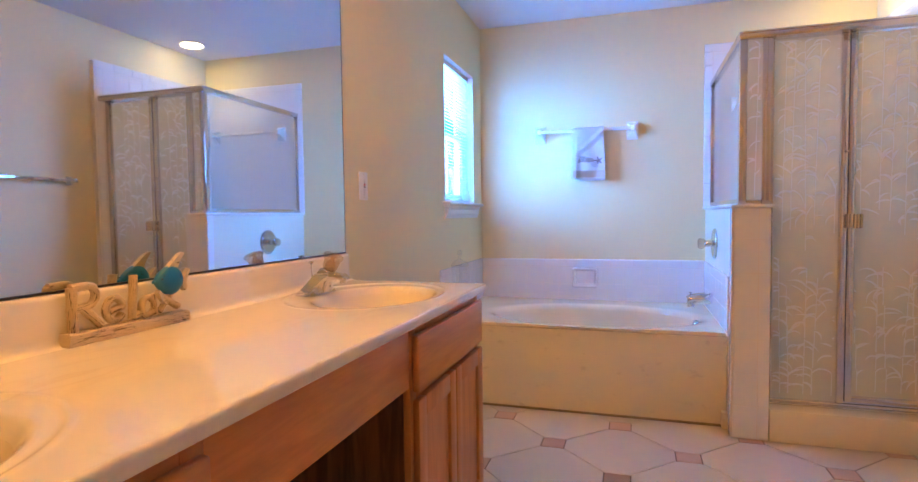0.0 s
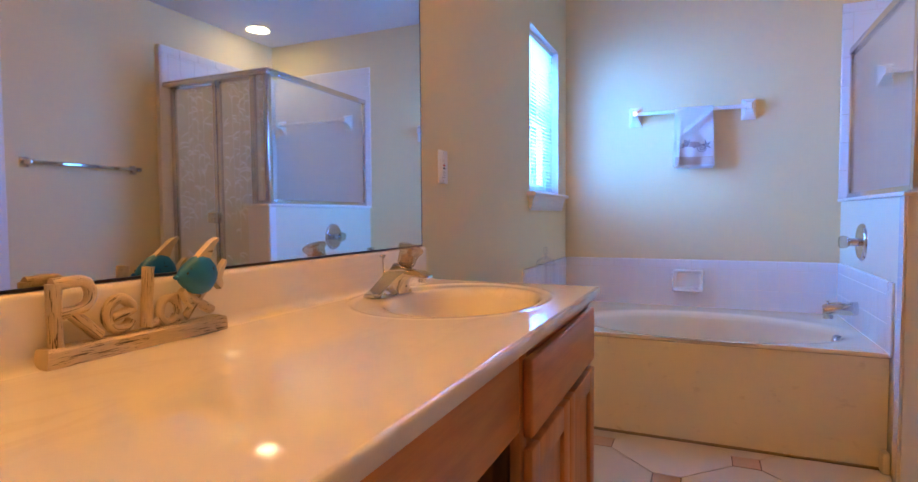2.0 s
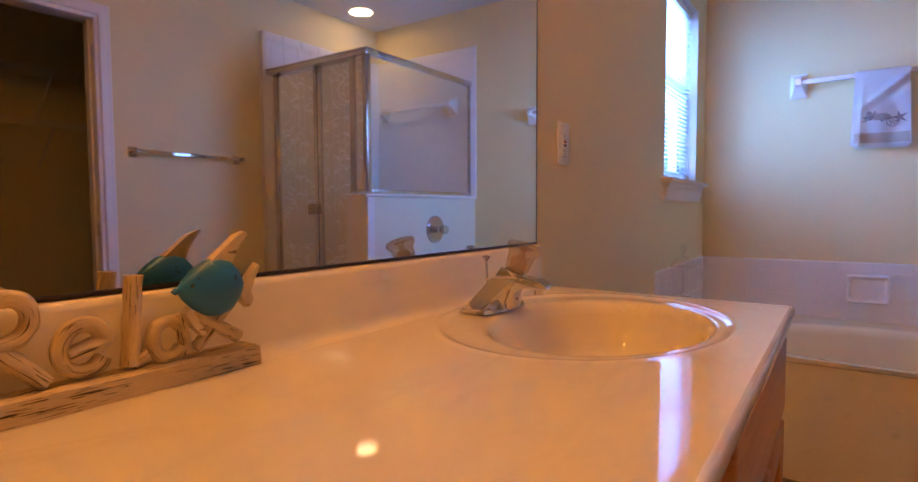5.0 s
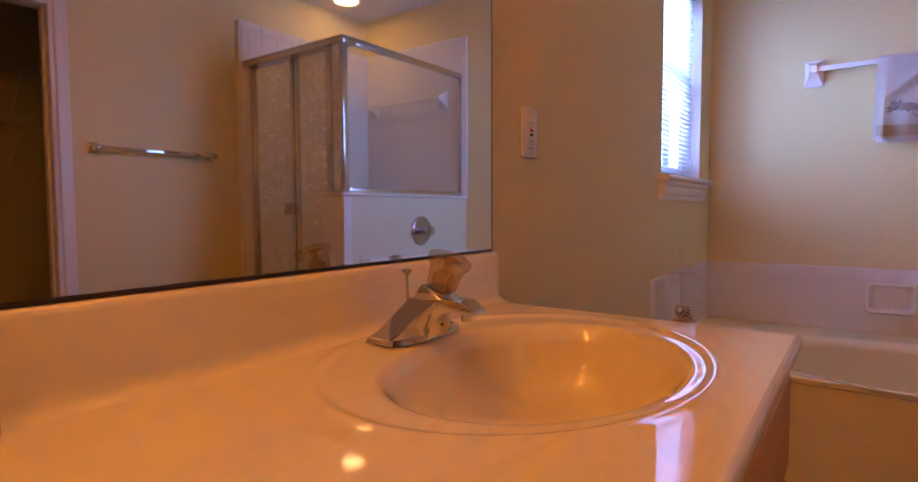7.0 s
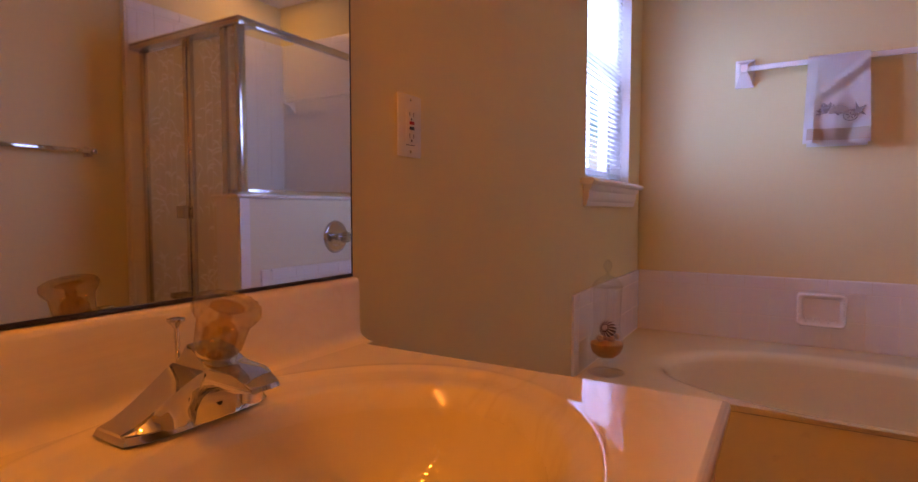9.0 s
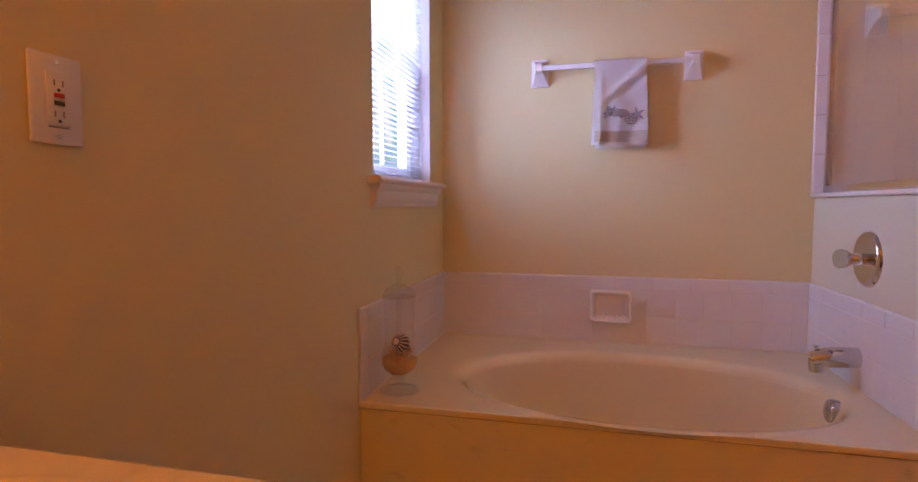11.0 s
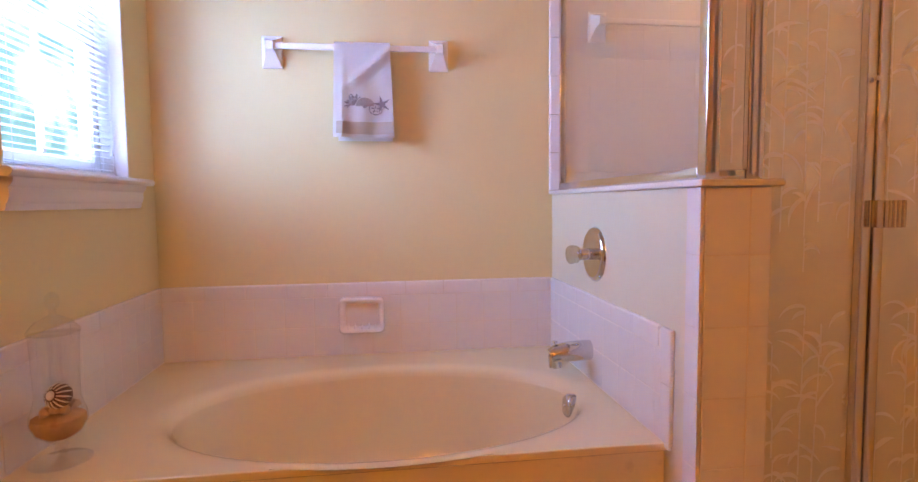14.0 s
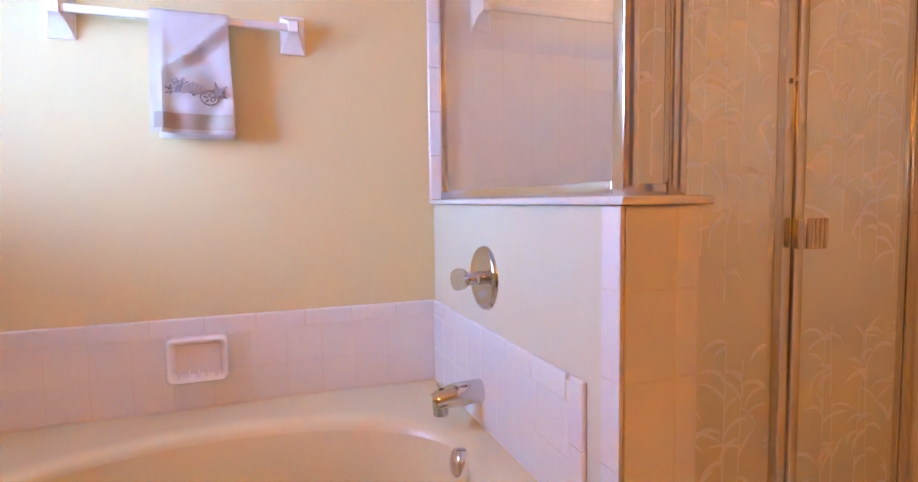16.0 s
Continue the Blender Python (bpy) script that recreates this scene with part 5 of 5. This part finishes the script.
# ---- apothecary jar ----
jar = thing("apothecary_jar", "clear footed glass jar with lid holding sand and shells", "jar")
JX, JY = -1.062, 3.625
at = pose(JX, JY, TUB + 0.0008)
bm = bmesh.new()
lathe(bm, ((0.0, 0.004), (0.060, 0.001), (0.064, 0.003), (0.060, 0.006), (0.030, 0.010), (0.012, 0.016), (0.010, 0.030), (0.016, 0.040), (0.013, 0.048), (0.030, 0.058), (0.048, 0.072),
           (0.058, 0.095), (0.057, 0.115), (0.050, 0.135), (0.045, 0.155), (0.046, 0.20), (0.049, 0.29), (0.051, 0.303)), at, n=40)
part("body", bm, JAR_GLASS, jar)
bm = bmesh.new()
lathe(bm, ((0.051, 0.303), (0.053, 0.305), (0.053, 0.310), (0.048, 0.316), (0.038, 0.330), (0.020, 0.340), (0.008, 0.346), (0.006, 0.356), (0.011, 0.364), (0.016, 0.376), (0.013, 0.390), (0.006, 0.398), (0.0, 0.400)), at, n=40)
part("lid", bm, JAR_GLASS, jar, "glass lid with ball knob")
bm = bmesh.new()
lathe(bm, ((0.0, 0.054), (0.028, 0.060), (0.046, 0.074), (0.0555, 0.095), (0.054, 0.108), (0.03, 0.113), (0.0, 0.115)), at, n=32)
part("sand", bm, SAND, jar, "orange-brown sand")
rnd = random.Random(8)
for k in range(9):
    bm = bmesh.new()
    a = k * 2.4
    rr = 0.034 * math.sqrt((k + 0.5) / 9)
    m = at @ pose(rr * math.cos(a), rr * math.sin(a), 0.122 + rnd.uniform(0, 0.012), rnd.uniform(0, 90), rnd.uniform(0, 90), rnd.uniform(0, 360))
    lathe(bm, ((0.0, -0.012), (0.009, -0.006), (0.012, 0.0), (0.008, 0.007), (0.0, 0.014)), m, n=12, flutes=6, flute=0.12)
    part("shell", bm, SHELL, jar)
ball = at @ pose(0.006, -0.006, 0.158, 70, 0, -15)
bm = bmesh.new()
lathe(bm, [(0.029 * math.sin(math.pi * k / 12), -0.026 * math.cos(math.pi * k / 12)) for k in range(13)], ball, n=28)
urchin = part("striped_shell", bm, SHELL_DARK, jar, "brown shell with white radial ribs")
bm = bmesh.new()
for k in range(14):
    a = 2 * math.pi * k / 14
    tube(bm, [ball @ Vector((0.0295 * math.sin(t) * math.cos(a), 0.0295 * math.sin(t) * math.sin(a), 0.0265 * math.cos(t))) for t in (0.5, 0.9, 1.3, 1.7)], [0.0014, 0.002, 0.002, 0.001], n=6)
lathe(bm, ((0.0, 0.0285), (0.008, 0.0280), (0.011, 0.0245)), ball, n=14)
part("rib", bm, CERAMIC, urchin)

# ---- wire closet shelves ----
def wire_shelf(z):
    sh = thing("wire_shelf", "white coated wire closet shelf with angled braces", "shelf", "closet wire shelves")
    x0, x1, y0, y1 = CX1 - 0.31, CX1 - 0.004, 1.02, 3.58
    bm = bmesh.new()
    for x, dz in ((x0, 0.0), (x0, -0.03), (x0 + 0.10, -0.004), (x0 + 0.2, -0.004), (x1 - 0.006, -0.004)):
        tube(bm, ((x, y0, z + dz), (x, y1, z + dz)), 0.003, n=6)
    y = y0 + 0.01
    while y < y1:
        tube(bm, ((x0, y, z - 0.03), (x0, y, z), (x1, y, z)), 0.0016, n=5)
        y += 0.0254
    part("deck", bm, WIRE, sh)["kind"] = "stuff"
    for y in (1.55, 2.15, 2.72, 3.30):
        bm = bmesh.new()
        tube(bm, ((x0 + 0.005, y, z - 0.03), (x1 - 0.004, y - 0.004, z - 0.30)), 0.006, n=8)
        part("brace", bm, WIRE, sh)
    return sh


wire_shelf(1.985)
wire_shelf(1.635)

# ---- tiles ----
def tile_mesh(name, w, h, t, bevel, material, rounded):
    """A tile, w across, h up, proud by t, face towards -y; rounded: which of its edges (l, r, b, t) are bullnosed."""
    bm = bmesh.new()
    big = 0.0075 if rounded else bevel
    inset = [big if e in rounded else bevel for e in "lrbt"]
    steps = 4 if rounded else 1
    loops = [[bm.verts.new((u, 0, v)) for u, v in ((0, 0), (w, 0), (w, h), (0, h))]]
    for k in range(steps + 1):
        a = math.pi / 2 * k / steps
        l, r, b, tp = (q * (1 - math.cos(a)) for q in inset)
        y = -(t - big + big * math.sin(a))
        loops.append([bm.verts.new((u, y, v)) for u, v in ((l, b), (w - r, b), (w - r, h - tp), (l, h - tp))])
    for lo, hi in zip(loops, loops[1:]):
        for k in range(4):
            bm.faces.new((lo[k], lo[(k + 1) % 4], hi[(k + 1) % 4], hi[k]))
    bm.faces.new(loops[-1])
    bmesh.ops.recalc_face_normals(bm, faces=bm.faces)
    me = bpy.data.meshes.new(name)
    bm.to_mesh(me)
    bm.free()
    me.materials.append(material)
    if rounded:
        me.polygons.foreach_set("use_smooth", [True] * len(me.polygons))
        me.set_sharp_from_angle(angle=radians(38))
    return me


tile_cache = {}


def tile(w, h, t, m, parent, bevel=0.0010, material=None, rounded=""):
    key = (round(w, 4), round(h, 4), round(t, 4), bevel, material, rounded)
    if key not in tile_cache:
        tile_cache[key] = tile_mesh("tile", w, h, t, bevel, material or TILE, rounded)
    ob = new("tile", tile_cache[key])
    ob.parent = parent
    ob.matrix_basis = m
    return ob


J = 0.0014                                               # joint


def field(m, u0, u1, v0, v1, pu, pv, parent, t=0.0075, from_right=False, bevel=0.0010, rounded=""):
    """Tiles over u0..u1, v0..v1 of the plane m (u along x, v along z, face towards -y)."""
    v = v0
    while v < v1 - 0.012:
        h = min(pv, v1 - v) - J
        u = u1 if from_right else u0
        while (u > u0 + 0.012) if from_right else (u < u1 - 0.012):
            w = min(pu, (u - u0) if from_right else (u1 - u)) - J
            tile(w, h, t, m @ pose((u - w) if from_right else u, 0, v), parent, bevel, rounded=rounded)
            u += -(w + J) if from_right else (w + J)
        v += h + J


NORTH = pose(0, YB - 0.0015, 0)
WEST = pose(XL + 0.0015, 0, 0, 0, 0, 90)                 # u along +y, face towards +x
EAST = Matrix(((0, 1, 0, XR - 0.0265), (-1, 0, 0, 0), (0, 0, 1, 0), (0, 0, 0, 1)))   # u along -y, face towards -x
HALF = Matrix(((0, 1, 0, XS - 0.0015), (-1, 0, 0, 0), (0, 0, 1, 0), (0, 0, 0, 1)))

# setting beds of grout
part("grout", boxes((XL + 0.001, XS - 0.001, YB - 0.0083, YB - 0.0005, TUB - 0.01, 0.758), (XS2 - 0.13, XR - 0.001, YB - 0.0083, YB - 0.0005, 0.0, 2.160)), GROUT, wall_north)
part("grout", boxes((XL + 0.0005, XL + 0.0083, TUB_Y + 0.004, YB - 0.003, TUB - 0.01, 0.758)), GROUT, wall_west)
part("grout", boxes((XS - 0.0083, XS - 0.0005, TUB_Y - 0.02, YB - 0.003, TUB - 0.01, 0.750)), GROUT, half)
part("backer", boxes((XR - 0.0322, XR - 0.0005, YP + 0.02, YB - 0.003, 0.0, 2.160)), GROUT, wall_east)
part("end_grout", boxes((XS + 0.001, XS2 - 0.001, YP + 0.0012, YP + 0.0078, 0.002, 1.097)), GROUT, half)
part("strip_grout", boxes((XS - 0.0083, XS - 0.0004, YP + 0.003, YP + 0.057, 0.002, 1.097)), GROUT, half)
part("inner_grout", boxes((XS2 + 0.0004, XS2 + 0.006, YP + 0.113, YB - 0.011, 0.055, 1.096)), GROUT, half)
TR0, TR1, TR2 = TUB + 0.004, TUB + 0.115, 0.708
PT = 0.1115


def surround(m, u0, u1, parent, flip):
    field(m, u0, u1, TR0, TR1, PT, 0.2, parent, from_right=flip)
    field(m, u0, u1, TR1, TR2, PT, 0.2, parent, from_right=flip)
    field(m, u0, u1, TR2, 0.763, 0.152, 0.2, parent, t=0.0086, from_right=flip, rounded="t")


surround(NORTH, XL + 0.010, XS - 0.010, wall_north, False)
surround(WEST, TUB_Y + 0.052, YB - 0.010, wall_west, True)
surround(HALF, -(YB - 0.010), -(TUB_Y + 0.026), half, False)
# bullnose ends of the side surrounds
for k in range(2):
    z0, z1 = (TR0, TR0 + 0.145) if k == 0 else (TR0 + 0.145, 0.763)
    tile(0.050 - J, z1 - z0 - J, 0.0086, WEST @ pose(TUB_Y + 0.002, 0, z0), wall_west, rounded="lt" if k else "l")
    tile(0.052 - J, z1 - z0 - J, 0.0086, HALF @ pose(-(TUB_Y + 0.024), 0, z0), half, rounded="rt" if k else "r")
# shower walls
SP = 0.1135
field(NORTH, 0.413, XR - 0.028, 0.055, 2.115, SP, SP, wall_north)
field(NORTH, 0.360, 0.411, 1.116, 2.115, 0.06, 0.152, wall_north, t=0.0086, rounded="l")
field(NORTH, 0.360, XR - 0.028, 2.115, 2.168, 0.152, 0.06, wall_north, t=0.0086, rounded="t")
field(EAST, -(YB - 0.011), -(YP + 0.085), 0.055, 2.115, SP, SP, wall_east)
field(EAST, -(YP + 0.083), -(YP + 0.030), 0.002, 2.115, 0.06, 0.152, wall_east, t=0.0086, rounded="r")
field(EAST, -(YB - 0.011), -(YP + 0.030), 2.115, 2.168, 0.152, 0.06, wall_east, t=0.0086, rounded="t")
# half wall: end and corner strip
ENDW = pose(0, YP + 0.008, 0)
field(ENDW, XS + 0.002, XS + 0.106, 0.003, 1.098, 0.2, 0.158, half)
field(ENDW, XS + 0.107, XS2, 0.003, 1.098, 0.2, 0.158, half)
field(HALF, -(YP + 0.058), -(YP + 0.002), 0.003, 1.098, 0.2, 0.158, half)
INNER = pose(XS2 + 0.0005, 0, 0, 0, 0, 90)
field(INNER, YP + 0.112, YB - 0.011, 0.055, 1.097, 0.158, 0.158, half)

# octagons and dots
P, D = 0.297, 0.053
FX, FY0 = -0.140, 3.372
oct_pts = [(P - D, -D + 0.0), (P - D, D), (D, P - D), (-D, P - D), (-(P - D), D), (-(P - D), -D), (-D, -(P - D)), (D, -(P - D))]


def floor_piece(outline, name, material, gap):
    bm = bmesh.new()
    k = 1 - gap
    prism(bm, [(u * k, v * k) for u, v in outline], 0.0032, pose(0, 0, -0.0036), taper=0.008)
    bmesh.ops.recalc_face_normals(bm, faces=bm.faces)
    me = bpy.data.meshes.new(name)
    bm.to_mesh(me)
    bm.free()
    me.materials.append(material)
    return me


def clipped(outline, ox, oy, name, material, gap):
    """The piece cut at the room's walls; the shared mesh when it is whole."""
    x0, x1, y0, y1 = XL + 0.001, XR - 0.001, YS + 0.001, 3.5
    pts = [(ox + u * (1 - gap), oy + v * (1 - gap)) for u, v in outline]
    if all(x0 < p[0] < x1 and y0 < p[1] < y1 for p in pts):
        return None
    for axis, lim, sgn in ((0, x0, 1), (0, x1, -1), (1, y0, 1), (1, y1, -1)):
        out = []
        for a, b in zip(pts, pts[1:] + pts[:1]):
            ia, ib = (a[axis] - lim) * sgn >= 0, (b[axis] - lim) * sgn >= 0
            if ia:
                out.append(a)
            if ia != ib:
                f = (lim - a[axis]) / (b[axis] - a[axis])
                out.append((a[0] + f * (b[0] - a[0]), a[1] + f * (b[1] - a[1])))
        pts = out
        if len(pts) < 3:
            return False
    bm = bmesh.new()
    prism(bm, [(u - ox, v - oy) for u, v in pts], 0.0032, pose(0, 0, -0.0036))
    bmesh.ops.recalc_face_normals(bm, faces=bm.faces)
    me = bpy.data.meshes.new(name)
    bm.to_mesh(me)
    bm.free()
    me.materials.append(material)
    return me


dot_pts = [(-D, -D), (D, -D), (D, D), (-D, D)]
whole_oct = floor_piece(oct_pts, "octagon_tile", FLOOR_TILE, 0.008)
whole_dot = floor_piece(dot_pts, "dot_tile", FLOOR_DOT, 0.045)
for i in range(-5, 7):
    for j in range(-16, 3):
        ox, oy = FX + i * P, FY0 + j * P
        if (i + j) % 2 == 0:
            outl, nm, mt, gap, whole = dot_pts, "dot_tile", FLOOR_DOT, 0.045, whole_dot
        else:
            outl, nm, mt, gap, whole = oct_pts, "octagon_tile", FLOOR_TILE, 0.008, whole_oct
        me = clipped(outl, ox, oy, nm, mt, gap)
        if me is False:
            continue
        ob = new(nm, me or whole)
        ob.parent = floor
        ob.location = (ox, oy, 0)
